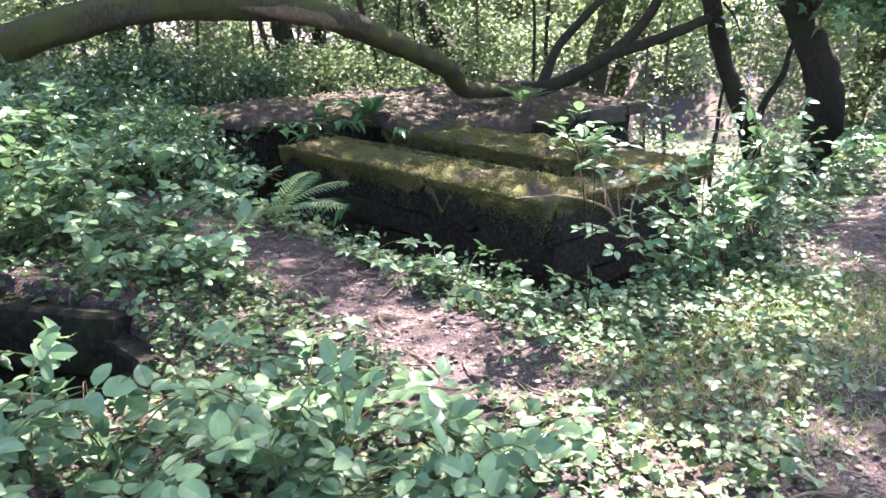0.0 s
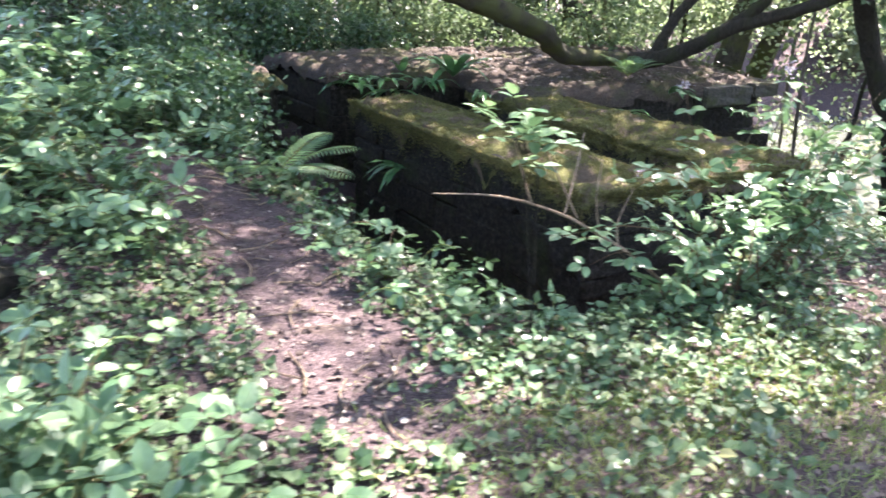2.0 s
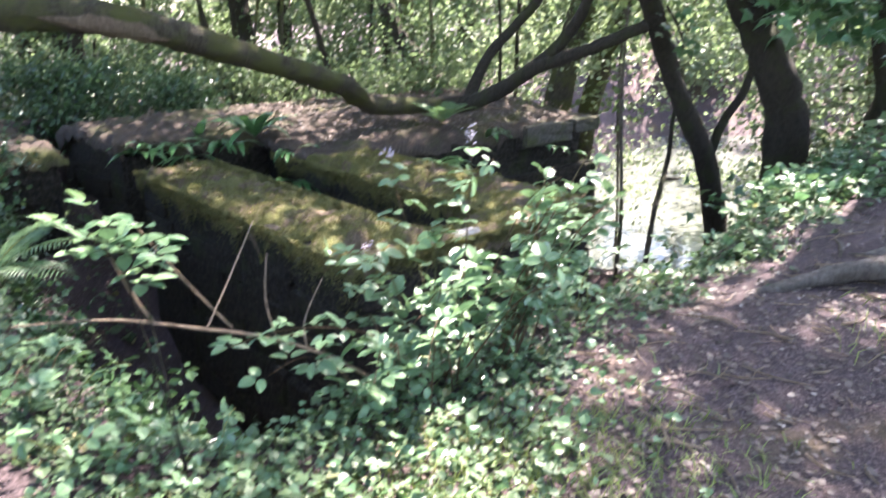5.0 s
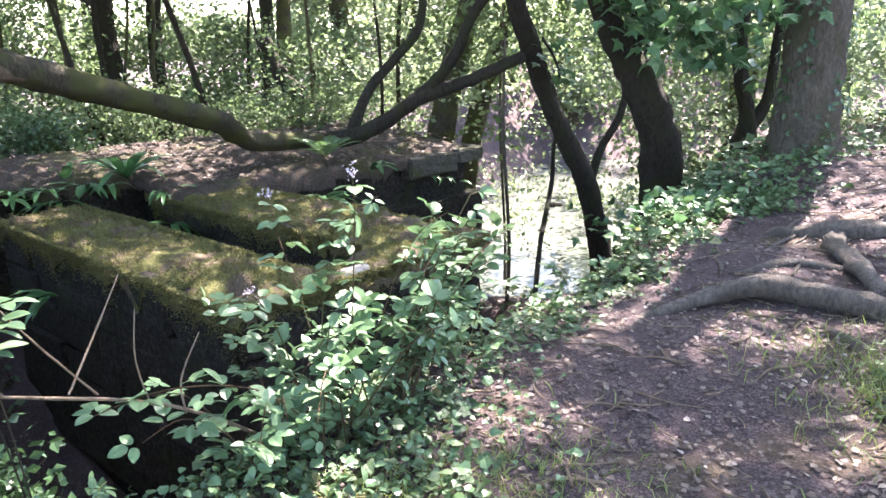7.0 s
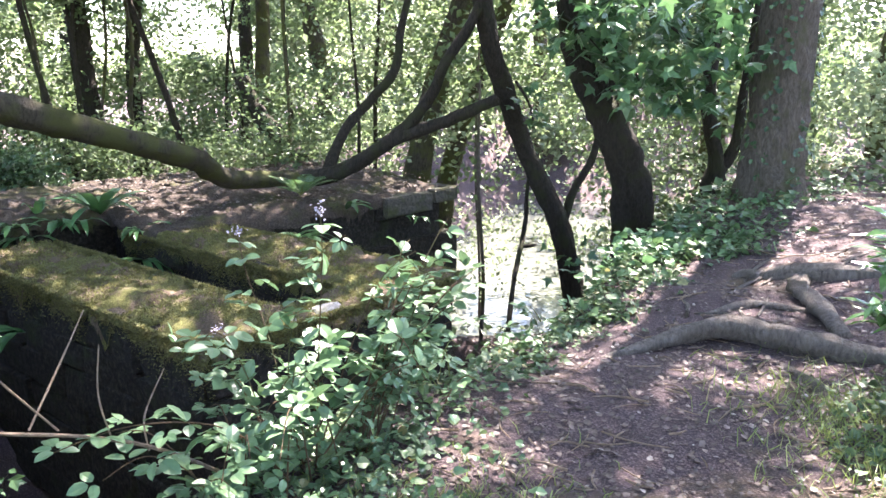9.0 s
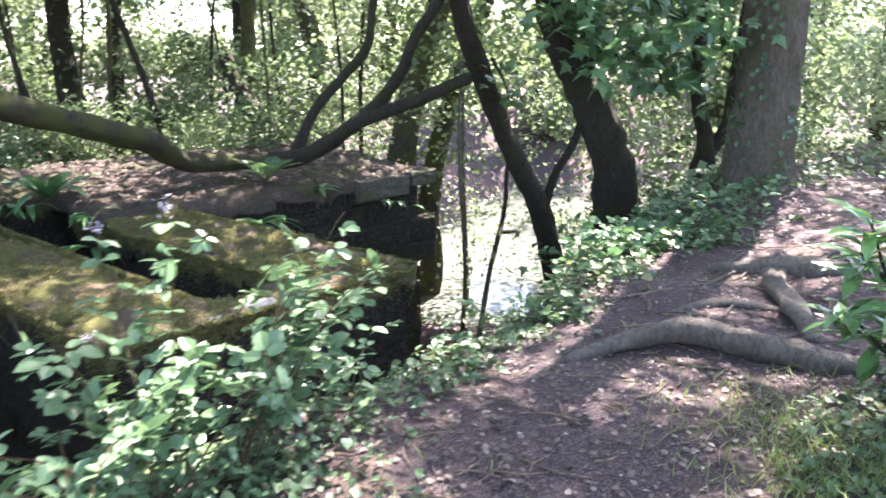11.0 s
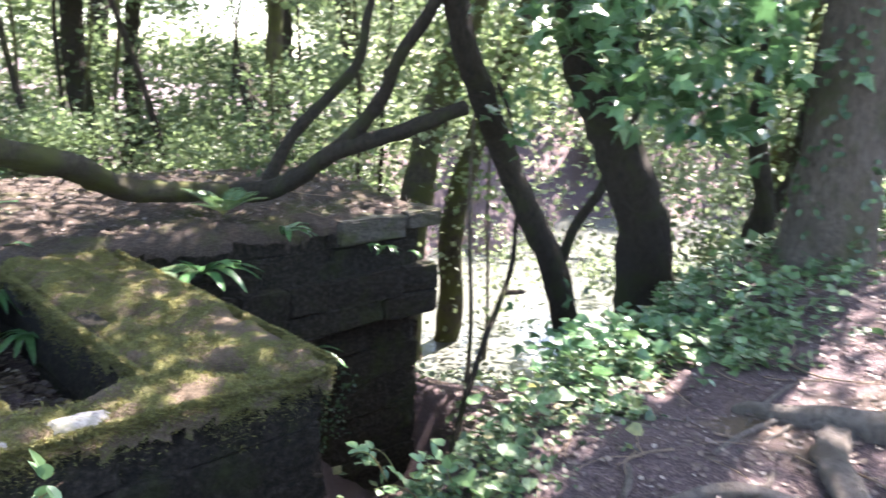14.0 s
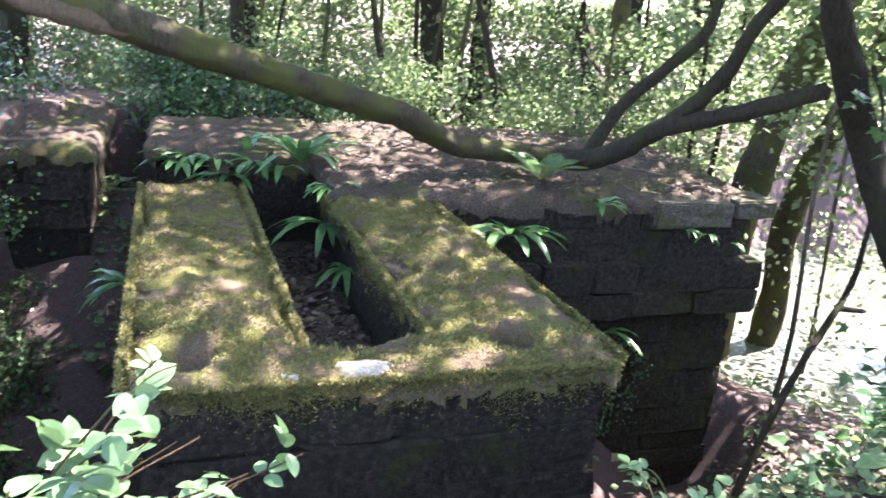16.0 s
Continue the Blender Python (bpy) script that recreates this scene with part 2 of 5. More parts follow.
def fine_leaves(pos, ahead, up, size):
    """Broad pointed leaves with a toothed, gently folded blade, for plants close by."""
    pos, ahead, up = (np.asarray(a, float) for a in (pos, ahead, up))
    size = np.asarray(size, float).reshape(-1, 1)
    ahead = ahead / (np.linalg.norm(ahead, axis=1)[:, None] + 1e-9)
    side = np.cross(ahead, up)
    side /= np.linalg.norm(side, axis=1)[:, None] + 1e-9
    nrm = np.cross(side, ahead)
    xs = (0.0, 0.1, 0.22, 0.36, 0.5, 0.64, 0.77, 0.89, 1.0)
    ws = (0.0, 0.19, 0.285, 0.305, 0.345, 0.295, 0.245, 0.13, 0.0)
    v = [pos + size * (x * ahead - 0.16 * x * x * nrm) for x in xs]
    for s in (1, -1):
        v += [pos + size * (x * ahead + s * w * side + (0.22 * w - 0.16 * x * x) * nrm) for x, w in zip(xs[1:-1], ws[1:-1])]
    v = np.stack(v, 1)
    t = []
    for first in (9, 16):
        rim = [0, *range(first, first + 7), 8]
        for k in range(8):
            if k > 0:
                t.append((k, k + 1, rim[k]) if first == 9 else (k + 1, k, rim[k]))
            if k < 7:
                t.append((k + 1, rim[k + 1], rim[k]) if first == 9 else (rim[k + 1], k + 1, rim[k]))
    base = np.arange(len(pos))[:, None] * 23
    return v.reshape(-1, 3), np.concatenate([base + np.array([f]) for f in t], 0)


def cards(pos, ahead, up, size, width=0.5):
    """Small pointed leaves of two triangles, for foliage further off."""
    pos, ahead, up = (np.asarray(a, float) for a in (pos, ahead, up))
    size = np.asarray(size, float).reshape(-1, 1)
    ahead = ahead / (np.linalg.norm(ahead, axis=1)[:, None] + 1e-9)
    side = np.cross(ahead, up)
    side /= np.linalg.norm(side, axis=1)[:, None] + 1e-9
    nrm = np.cross(side, ahead)
    v = np.stack([pos, pos + size * (0.45 * ahead + 0.5 * width * side + 0.06 * nrm), pos + size * ahead, pos + size * (0.45 * ahead - 0.5 * width * side + 0.06 * nrm)], 1)
    base = np.arange(len(pos))[:, None] * 4
    return v.reshape(-1, 3), base + np.array([[0, 1, 2, 3]])


def directions(rng, n, lift=0.0, spread=1.0):
    d = rng.normal(size=(n, 3)) * (1, 1, spread)
    d[:, 2] += lift
    return d / (np.linalg.norm(d, axis=1)[:, None] + 1e-9)


# ---- the plan: u along the near wall, n back from it ----
ORIGIN, UX, UY = np.array((0.97, 6.52)), np.array((0.735, 0.678)), np.array((-0.678, 0.735))


def plan(u, n):
    return ORIGIN[0] + u * UX[0] + n * UY[0], ORIGIN[1] + u * UX[1] + n * UY[1]


PLAN_TURN = math.degrees(math.atan2(0.678, 0.735))
DITCH = [(-1.15, 5.8), (-0.3, 4.75), (0.62, 4.1), (1.15, 4.2), (2.4, 5.7), (3.0, 6.4), (3.6, 7.3), (4.6, 8.7), (5.9, 10.0), (7.2, 11.2), (12, 14.5), (45, 20),
         (45, 38), (20, 35), (6, 33.5), (2.5, 30), (1.0, 21), (1.2, 16.5), (0.0, 13.9), (-2.0, 12.9), (-4.4, 13.6), (-5.4, 12.0), (-4.0, 9.6), (-3.0, 8.3), (-2.1, 7.0)]
HOLE = [(-1.1, 2.85), (-1.2, 3.3), (-1.5, 3.6), (-2.3, 3.8), (-2.7, 3.3), (-2.3, 2.65), (-1.5, 2.55)]


def inside_distance(x, y, poly):
    """Distance to the outline of poly, negative inside."""
    x, y = np.asarray(x, float), np.asarray(y, float)
    best, odd = np.full(x.shape, 1e9), np.zeros(x.shape, bool)
    for (ax, ay), (bx, by) in zip(poly, poly[1:] + poly[:1]):
        ex, ey = bx - ax, by - ay
        t = np.clip(((x - ax) * ex + (y - ay) * ey) / (ex * ex + ey * ey), 0, 1)
        best = np.minimum(best, np.hypot(x - ax - t * ex, y - ay - t * ey))
        cross = ((ay > y) != (by > y)) & (x < ex * (y - ay) / (ey if ey else 1e-9) + ax)
        odd ^= cross
    return np.where(odd, -best, best)


def near_line(x, y, pts):
    best = np.full(np.shape(x), 1e9)
    for (ax, ay), (bx, by) in zip(pts, pts[1:]):
        ex, ey = bx - ax, by - ay
        t = np.clip(((x - ax) * ex + (y - ay) * ey) / (ex * ex + ey * ey), 0, 1)
        best = np.minimum(best, np.hypot(x - ax - t * ex, y - ay - t * ey))
    return best


PATH_LINE = [(0.8, -3.0), (1.9, 1.6), (2.9, 3.6), (3.5, 5.0), (4.3, 6.15), (5.4, 7.1), (6.8, 8.2), (8.5, 9.2), (14, 12)]
SIDE_LINE = [(0.3, 3.2), (-0.15, 3.8), (-0.75, 4.5), (-1.5, 5.25), (-1.9, 5.6)]


def height(x, y):
    """The ground's height."""
    x, y = np.asarray(x, float), np.asarray(y, float)
    z = 0.05 + 0.05 * hash2(x, y, 1.3) + 0.02 * hash2(x, y, 4.7)
    z = z + 0.3 * smooth01((-0.6 - x) / 2.2) * smooth01((14 - y) / 4) + 0.3 * smooth01((x - 4.6) / 2.0) * smooth01((y - 3) / 5)
    z = z - 0.22 * smooth01((y - 5.2) / 2.0) * smooth01((x - 1.6) / 1.0) * smooth01((4.3 - x) / 1.2)
    z = z - 0.8 * smooth01((y - 12) / 8) * smooth01((6 - x) / 6)
    d = -inside_distance(x, y, DITCH) + 0.1 * hash2(x, y, 3.1)
    wide = 0.35 + 2.6 * smooth01((y - 7.2) / 4) * smooth01((x - 2.6) / 2.5) + 1.2 * smooth01((y - 12) / 5)
    corridor = np.exp(-((x + 3.6) ** 2 + (y - 10.9) ** 2) / 5.5)
    floor_z = -2.4 - 1.1 * smooth01((y - 7) / 2) * smooth01((x - 1.6) / 1.2) * smooth01((3.9 - x) / 0.9) * smooth01((14.1 - y) / 1.1) + 1.8 * corridor - 1.1 * smooth01((y - 13.2) / 4) * smooth01((x - 1) / 3)
    z = z + (floor_z - z) * smooth01(d / wide)
    d2 = -inside_distance(x, y, HOLE)
    return z + (-2.6 - z) * smooth01(d2 / 0.14)


def h(x, y):
    return float(height(x, y))


def cover(x, y):
    """How thickly low plants grow, 0 to 1."""
    bare = np.minimum(near_line(x, y, PATH_LINE) / 0.95, near_line(x, y, SIDE_LINE) / 0.34) + 0.35 * hash2(x, y, 2.3) + 0.22 * hash2(x, y, 9.1)
    thin = 1 - 0.6 * np.exp(-(((x - 1.3) / 0.7) ** 2 + ((y - 3.0) / 0.5) ** 2))
    return thin * smooth01((bare - 0.75) / 0.5) * np.clip(0.72 + 0.5 * hash2(x, y, 5.3) + 0.3 * hash2(x, y, 13.0), 0.2, 1)


# ---- ground ----
def spaced(lo, hi, step, far):
    mid = list(np.arange(lo, hi, step))
    out, a, s = [], lo, step
    while a > -far:
        s *= 1.25
        a -= s
        out.append(a)
    out2, a, s = [], mid[-1], step
    while a < far:
        s *= 1.25
        a += s
        out2.append(a)
    return np.array(out[::-1] + mid + out2)


gx, gy = spaced(-5, 9, 0.07, 400), spaced(0.5, 15, 0.07, 400)
GX, GY = np.meshgrid(gx, gy)
GZ = height(GX, GY)
idx = np.arange(GX.size).reshape(GX.shape)
quads = np.stack([idx[:-1, :-1], idx[:-1, 1:], idx[1:, 1:], idx[1:, :-1]], -1).reshape(-1, 4)
tagged(new("ground", array_mesh("ground", np.stack([GX, GY, GZ], -1).reshape(-1, 3), quads, SOIL, True)), "woodland floor of dark soil and leaf litter", "ground", kind="structure")
river = array_mesh("water", [(-8, 14, -3.0), (60, 14, -3.0), (60, 75, -3.0), (-8, 75, -3.0)], [(0, 1, 2, 3)], WATER)
tagged(new("water", river), "still river glaring in the sun beyond the bank", "river", kind="structure")


# ---- ruin ----
def box_uv(u0, u1, n0, n1, z0, z1):
    v = [(*plan(u, n), z) for z in (z0, z1) for u, n in ((u0, n0), (u1, n0), (u1, n1), (u0, n1))]
    return v, [(0, 3, 2, 1), (4, 5, 6, 7), (0, 1, 5, 4), (1, 2, 6, 5), (2, 3, 7, 6), (3, 0, 4, 7)]


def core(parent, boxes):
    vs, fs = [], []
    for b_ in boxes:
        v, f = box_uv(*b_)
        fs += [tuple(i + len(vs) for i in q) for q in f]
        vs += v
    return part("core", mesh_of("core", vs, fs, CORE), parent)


def stone_mesh(seed):
    """A rough block one metre each way, chamfered and dented."""
    rng = np.random.default_rng(seed)
    bm = bmesh.new()
    bmesh.ops.create_cube(bm, size=1.0)
    bmesh.ops.bevel(bm, geom=bm.edges[:], offset=0.09, segments=1, affect="EDGES")
    for v in bm.verts:
        v.co += Vector(rng.normal(0, 1, 3) * (0.012, 0.07, 0.04))
    me = bpy.data.meshes.new("stone")
    bm.to_mesh(me)
    bm.free()
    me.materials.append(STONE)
    return me


STONES = [stone_mesh(s) for s in range(6)]


def face_stones(parent, along, fixed, a0, a1, z0, z1, rng, deep=0.16, course=0.215, out=1):
    """Courses of blocks on a face; along is 'u' (n fixed) or 'n' (u fixed); out is the side the face looks to."""
    z = z1
    while z > z0:
        hgt = course * rng.uniform(0.7, 1.7)
        a = a0
        while a < a1 - 0.05:
            ln = min(rng.uniform(0.45, 1.5), a1 - a)
            if a1 - a - ln < 0.15:
                ln = a1 - a
            ob = new("stone", STONES[rng.integers(6)])
            off = fixed + out * (rng.uniform(0.0, 0.05) - deep * 0.3)
            u, n = (a + ln / 2, off) if along == "u" else (off, a + ln / 2)
            ob.matrix_basis = pose(*plan(u, n), z - hgt / 2, rng.normal(0, 2.0), rng.normal(0, 0.7), rng.normal(0, 0.8) + PLAN_TURN + (0 if along == "u" else 90)) @ Matrix.Diagonal((ln + 0.015, deep * rng.uniform(0.85, 1.25), hgt + 0.012, 1))
            ob.parent = parent
            a += ln
        z -= hgt


def skin(rects, top, mat, name, parent, step=0.04, skirt=0.2, lump=0.05, round_edge=0.1, dents=(), shape=None, label=""):
    """A soft covering over the union of plan rectangles, bent down over the edges."""
    u0, u1 = min(r[0] for r in rects) - 0.3, max(r[1] for r in rects) + 0.3
    n0, n1 = min(r[2] for r in rects) - 0.3, max(r[3] for r in rects) + 0.3
    uu, nn = np.meshgrid(np.arange(u0, u1, step), np.arange(n0, n1, step))

    def dist(u, n):
        best = np.full(u.shape, 1e9)
        for a, b, c, d in rects:
            qx, qy = np.abs(u - (a + b) / 2) - (b - a) / 2, np.abs(n - (c + d) / 2) - (d - c) / 2
            best = np.minimum(best, np.hypot(np.maximum(qx, 0), np.maximum(qy, 0)) + np.minimum(np.maximum(qx, qy), 0))
        return best

    d = dist(uu, nn)
    e = 0.02
    gu, gn = (dist(uu + e, nn) - dist(uu - e, nn)) / (2 * e), (dist(uu, nn + e) - dist(uu, nn - e)) / (2 * e)
    edge = 0.035 * hash2(uu, nn, 4.3) + 0.012 * hash2(uu, nn, 14)
    over = np.maximum(d - 0.03 - edge, 0)
    d = d - edge
    pu, pn = uu - over * gu * 0.9, nn - over * gn * 0.9
    px, py = plan(pu, pn)
    z = top + lump * (0.6 * hash2(px, py, 4.0) + 0.4 * hash2(px, py, 11) + 0.3 * hash2(px, py, 29) + 0.16 * hash2(px, py, 67))
    if shape is not None:
        z = z + shape(uu, nn)
    z = z - 0.5 * np.maximum(d + round_edge, 0) ** 2 / max(round_edge, 0.01) - over
    for du, dn, size, deep in dents:
        z = z - deep * np.exp(-((uu - du) ** 2 + (nn - dn) ** 2) / size**2)
    keep = d < skirt * (0.8 + 0.35 * hash2(px, py, 4.1) + 0.12 * hash2(px, py, 13.0)) + 0.03
    ids = np.arange(uu.size).reshape(uu.shape)
    q = np.stack([ids[:-1, :-1], ids[:-1, 1:], ids[1:, 1:], ids[1:, :-1]], -1).reshape(-1, 4)
    q = q[keep.ravel()[q].all(1)]
    used, inv = np.unique(q, return_inverse=True)
    v = np.stack([px, py, z], -1).reshape(-1, 3)[used]
    return part(name, array_mesh(name, v, inv.reshape(-1, 4), mat, True), parent, label), v


rng = np.random.default_rng(5)
walls = tagged(new("wall_wheelpit"), "mossy ruined stone walls round a narrow slot", "ruin wall", kind="structure")
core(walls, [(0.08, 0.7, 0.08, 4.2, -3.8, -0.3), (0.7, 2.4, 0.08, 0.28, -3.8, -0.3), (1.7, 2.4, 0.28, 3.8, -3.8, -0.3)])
WALL_RECTS = [(0, 0.77, 0, 4.2), (0, 2.48, 0, 0.34), (1.63, 2.48, 0, 4.3)]
_, MOSS_V = skin(WALL_RECTS, 0.03, MOSS, "moss", walls, 0.02, 0.05, 0.075, 0.07,
     dents=[(1.98, 0.3, 0.1, 0.34), (0.2, 1.2, 0.14, 0.12), (0.24, 0.28, 0.11, 0.24), (1.98, 1.66, 0.1, 0.16), (1.76, 1.76, 0.13, 0.24), (1.72, 3.0, 0.1, 0.14), (0.72, 1.4, 0.1, 0.12), (0.0, 1.32, 0.1, 0.26), (0.0, 2.93, 0.12, 0.2), (0.02, 0.72, 0.08, 0.12), (0.5, 2.6, 0.2, 0.05)], shape=lambda u, n: 0.035 * hash2(u, n, 2.4), label="yellow-green moss cushion")
slot = array_mesh("slot_floor", [(*plan(u, n), -0.72 + 0.06 * math.sin(7 * u + 5 * n)) for n in np.linspace(0.2, 4.6, 12) for u in np.linspace(0.6, 1.75, 6)],
                  [(r * 6 + c, r * 6 + c + 1, r * 6 + c + 7, r * 6 + c + 6) for r in range(11) for c in range(5)], SOIL, True)
tagged(new("ground_slot", slot), "dead leaves on the floor of the stone slot", "ground", kind="structure")

platform = tagged(new("wall_platform"), "stone platform with litter-covered top and overhanging slabs", "ruin platform", kind="structure")
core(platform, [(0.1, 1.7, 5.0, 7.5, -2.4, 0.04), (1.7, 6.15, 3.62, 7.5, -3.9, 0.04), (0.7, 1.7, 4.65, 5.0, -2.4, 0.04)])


def crown_shape(u, n):
    return 0.16 * smooth01((n - 3.5) / 1.5) * smooth01((7.6 - n) / 1.0) - 0.03 * smooth01((u - 3.5) / 1.0)


skin([(0.0, 6.28, 4.95, 7.5), (0.6, 1.7, 4.58, 7.5), (1.6, 6.28, 3.52, 7.5)], 0.1, PLATFORM_SOIL, "litter", platform, 0.03, 0.07, 0.07, 0.1, shape=crown_shape, label="brown leaf litter and soil")
for k, (a, b, dz) in enumerate(((4.95, 5.9, -0.05), (5.92, 6.45, 0.0))):
    bm = bmesh.new()
    bmesh.ops.create_cube(bm, size=1.0)
    for v in bm.verts:
        v.co = Vector((v.co.x * (b - a), v.co.y * 0.6, v.co.z * (0.27, 0.2)[k]))
    bmesh.ops.bevel(bm, geom=bm.edges[:], offset=0.02, segments=2, affect="EDGES")
    bmesh.ops.subdivide_edges(bm, edges=bm.edges[:], cuts=2, use_grid_fill=True)
    for v in bm.verts:
        v.co += Vector(rng.normal(0, 0.007, 3))
    me = bpy.data.meshes.new("slab")
    bm.to_mesh(me)
    bm.free()
    me.materials.append(SLAB)
    part("slab", me, platform, "grey weathered stone slab").matrix_basis = pose(*plan((a + b) / 2, 3.72), -0.04 + dz, rng.normal(0, 0.8), 0, PLAN_TURN + rng.normal(0, 0.7))

block = tagged(new("wall_block"), "low soil-topped stone block beside the passage", "ruin wall", kind="structure")
core(block, [(-4.4, -0.6, 5.2, 8.4, -1.5, 0.12)])
skin([(-4.5, -0.52, 5.1, 8.5)], 0.18, PLATFORM_SOIL, "litter", block, 0.04, 0.08, 0.08, 0.12, label="moss and soil cap")


# bare stone whose pale colour holds the sun spot lying on it
SUN_SPOT_STONE = earth_like("sun_spot_bare_stone", (0.09, 0.082, 0.075), (0.2, 0.19, 0.18), (0.34, 0.33, 0.32), (0.12, 0.12, 0.07), (0.55, 0.7), 6.0, 60, 0.9, 0.01)


def bare_patch(u, n, z, a, b_, seed):
    """A low uneven hump of stone with a ragged outline, standing just through the moss."""
    g_ = np.random.default_rng(seed)
    w = np.linspace(0, 2 * np.pi, 18, endpoint=False)
    ring = 1 + 0.16 * np.sin(3 * w + g_.uniform(0, 6)) + g_.normal(0, 0.07, 18)
    v = [(*plan(u, n), z + 0.008)]
    for f, dz in ((0.5, 0.007), (0.85, 0.002), (1.1, -0.04)):
        v += [(*plan(u + f * r_ * a * math.cos(k), n + f * r_ * b_ * math.sin(k)), z + dz + g_.normal(0, 0.003)) for k, r_ in zip(w, ring)]
    f = [(0, 1 + k, 1 + (k + 1) % 18) for k in range(18)]
    f += [(1 + 18 * q_ + k, 1 + 18 * (q_ + 1) + k, 1 + 18 * (q_ + 1) + (k + 1) % 18, 1 + 18 * q_ + (k + 1) % 18) for q_ in range(2) for k in range(18)]
    part("bare_stone", mesh_of("bare_stone", v, f, SUN_SPOT_STONE, True), walls, "bare stone showing through the moss, a sun spot in its colour")


bare_patch(1.08, 0.08, 0.022, 0.15, 0.07, 3)
bare_patch(0.72, 0.06, 0.018, 0.09, 0.06, 4)

# lining added so the pit looks black; its deep shade is in the stone colour
pit = tagged(new("wall_pit"), "stone lining added to darken a sunken pit beside the path", "pit wall", kind="structure")


def pit_lining(outline, bottom, gen):
    """Courses of near-black blocks just inside the pit's outline, their colour deepening its shade."""
    for (ax, ay), (bx, by) in zip(outline, outline[1:] + outline[:1]):
        run, turn = math.hypot(bx - ax, by - ay), math.degrees(math.atan2(by - ay, bx - ax))
        nx, ny = -(by - ay) / run, (bx - ax) / run
        if inside_distance((ax + bx) / 2 + 0.05 * nx, (ay + by) / 2 + 0.05 * ny, outline) > 0:
            nx, ny = -nx, -ny
        z = h((ax + bx) / 2 - 0.15 * nx, (ay + by) / 2 - 0.15 * ny) - 0.06
        while z > bottom:
            tall = gen.uniform(0.16, 0.34)
            deep = gen.uniform(0.12, 0.2)
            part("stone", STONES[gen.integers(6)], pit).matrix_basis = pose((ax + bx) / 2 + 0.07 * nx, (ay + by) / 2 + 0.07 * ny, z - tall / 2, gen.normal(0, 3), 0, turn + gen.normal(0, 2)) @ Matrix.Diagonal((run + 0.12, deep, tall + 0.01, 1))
            z -= tall


pit_lining(HOLE, -2.3, np.random.default_rng(15))


# ---- trees ----
def crown_mesh(name, seed, count, spread, tall, mat, size=(0.09, 0.2), clumps=36, loose=0.26):
    """Many small leaves in uneven clumps round the origin."""
    r = np.random.default_rng(seed)
    c = r.normal(size=(clumps, 3))
    c = c / np.linalg.norm(c, axis=1)[:, None] * r.uniform(0.35, 1.0, (clumps, 1)) * (spread, spread, tall)
    which = r.integers(clumps, size=count)
    p = c[which] + r.normal(size=(count, 3)) * (loose * spread, loose * spread, 0.13 * tall)
    v, q = cards(p, directions(r, count, -0.3, 0.6), directions(r, count, 0.9, 0.8), r.uniform(*size, count), 0.7)
    return array_mesh(name, v, q, mat)


def tree(name, points, radii, bark, label, crowns=(), limbs=(), seed=0, category="tree", group="", seg=12):
    ob = thing(name, label, category, group=group)
    part("trunk", tubes_mesh("trunk", [(points, radii)], bark, seg, 0.07, seed), ob)
    for i, (p, r) in enumerate(limbs):
        part("limb", tubes_mesh("limb", [(p, r)], bark, 8, 0.07, seed + 7 + i), ob)
    for me, m in crowns:
        part("crown", me, ob).matrix_basis = m
    return ob


CROWN = [crown_mesh("crown", 11, 2600, 2.1, 2.4, L_WOOD, (0.09, 0.2)), crown_mesh("crown", 12, 2600, 2.0, 2.2, L_WOOD_SUNLIT, (0.09, 0.2)),
         crown_mesh("crown", 13, 2300, 2.4, 1.7, L_WOOD, (0.1, 0.22))]


def cm(x, y, z, s=1.0, turn=0.0):
    return pose(x, y, z, 0, 0, turn) @ Matrix.Diagonal((s, s, s, 1))


# the trees on the bank
# crowns out of view are set by where their shade falls
tree("leaning_tree", [(4.95, 12.3, -1.9), (4.85, 12.2, -1.2), (4.6, 12.0, -0.3), (4.3, 11.85, 0.3), (4.05, 11.75, 0.8), (3.75, 11.45, 1.5), (3.52, 11.2, 2.1), (3.3, 11.0, 3.4), (3.2, 10.9, 6)], (0.19, 0.17, 0.15, 0.14, 0.135, 0.13, 0.125, 0.12, 0.08),
     BARK, "slim dark tree leaning out over the gully", [(CROWN[0], cm(2.2, 10.2, 8.5, 0.8))],
     [([(4.65, 12.0, -0.3), (4.8, 12.05, 0.15), (5.05, 12.1, 0.55), (5.2, 12.2, 1.0), (5.6, 12.2, 1.7)], (0.07, 0.055, 0.05, 0.04, 0.02))], 3)
tree("dark_tree", [(5.45, 11.4, -1.0), (5.42, 11.38, -0.4), (5.33, 11.25, 0.3), (5.1, 11.1, 0.85), (4.85, 11.2, 1.35), (4.6, 11.3, 1.9), (4.45, 11.3, 3), (4.3, 11.2, 7)], (0.31, 0.25, 0.225, 0.21, 0.17, 0.14, 0.13, 0.09),
     BARK, "thick dark tree trunk with a bulging base", [(CROWN[2], cm(3.6, 12.5, 9.5, 1.0))],
     [([(4.85, 11.2, 1.3), (5.0, 11.2, 1.9), (4.95, 11.1, 3.0), (5.2, 11.0, 5)], (0.13, 0.13, 0.11, 0.07))], 13, seg=16)
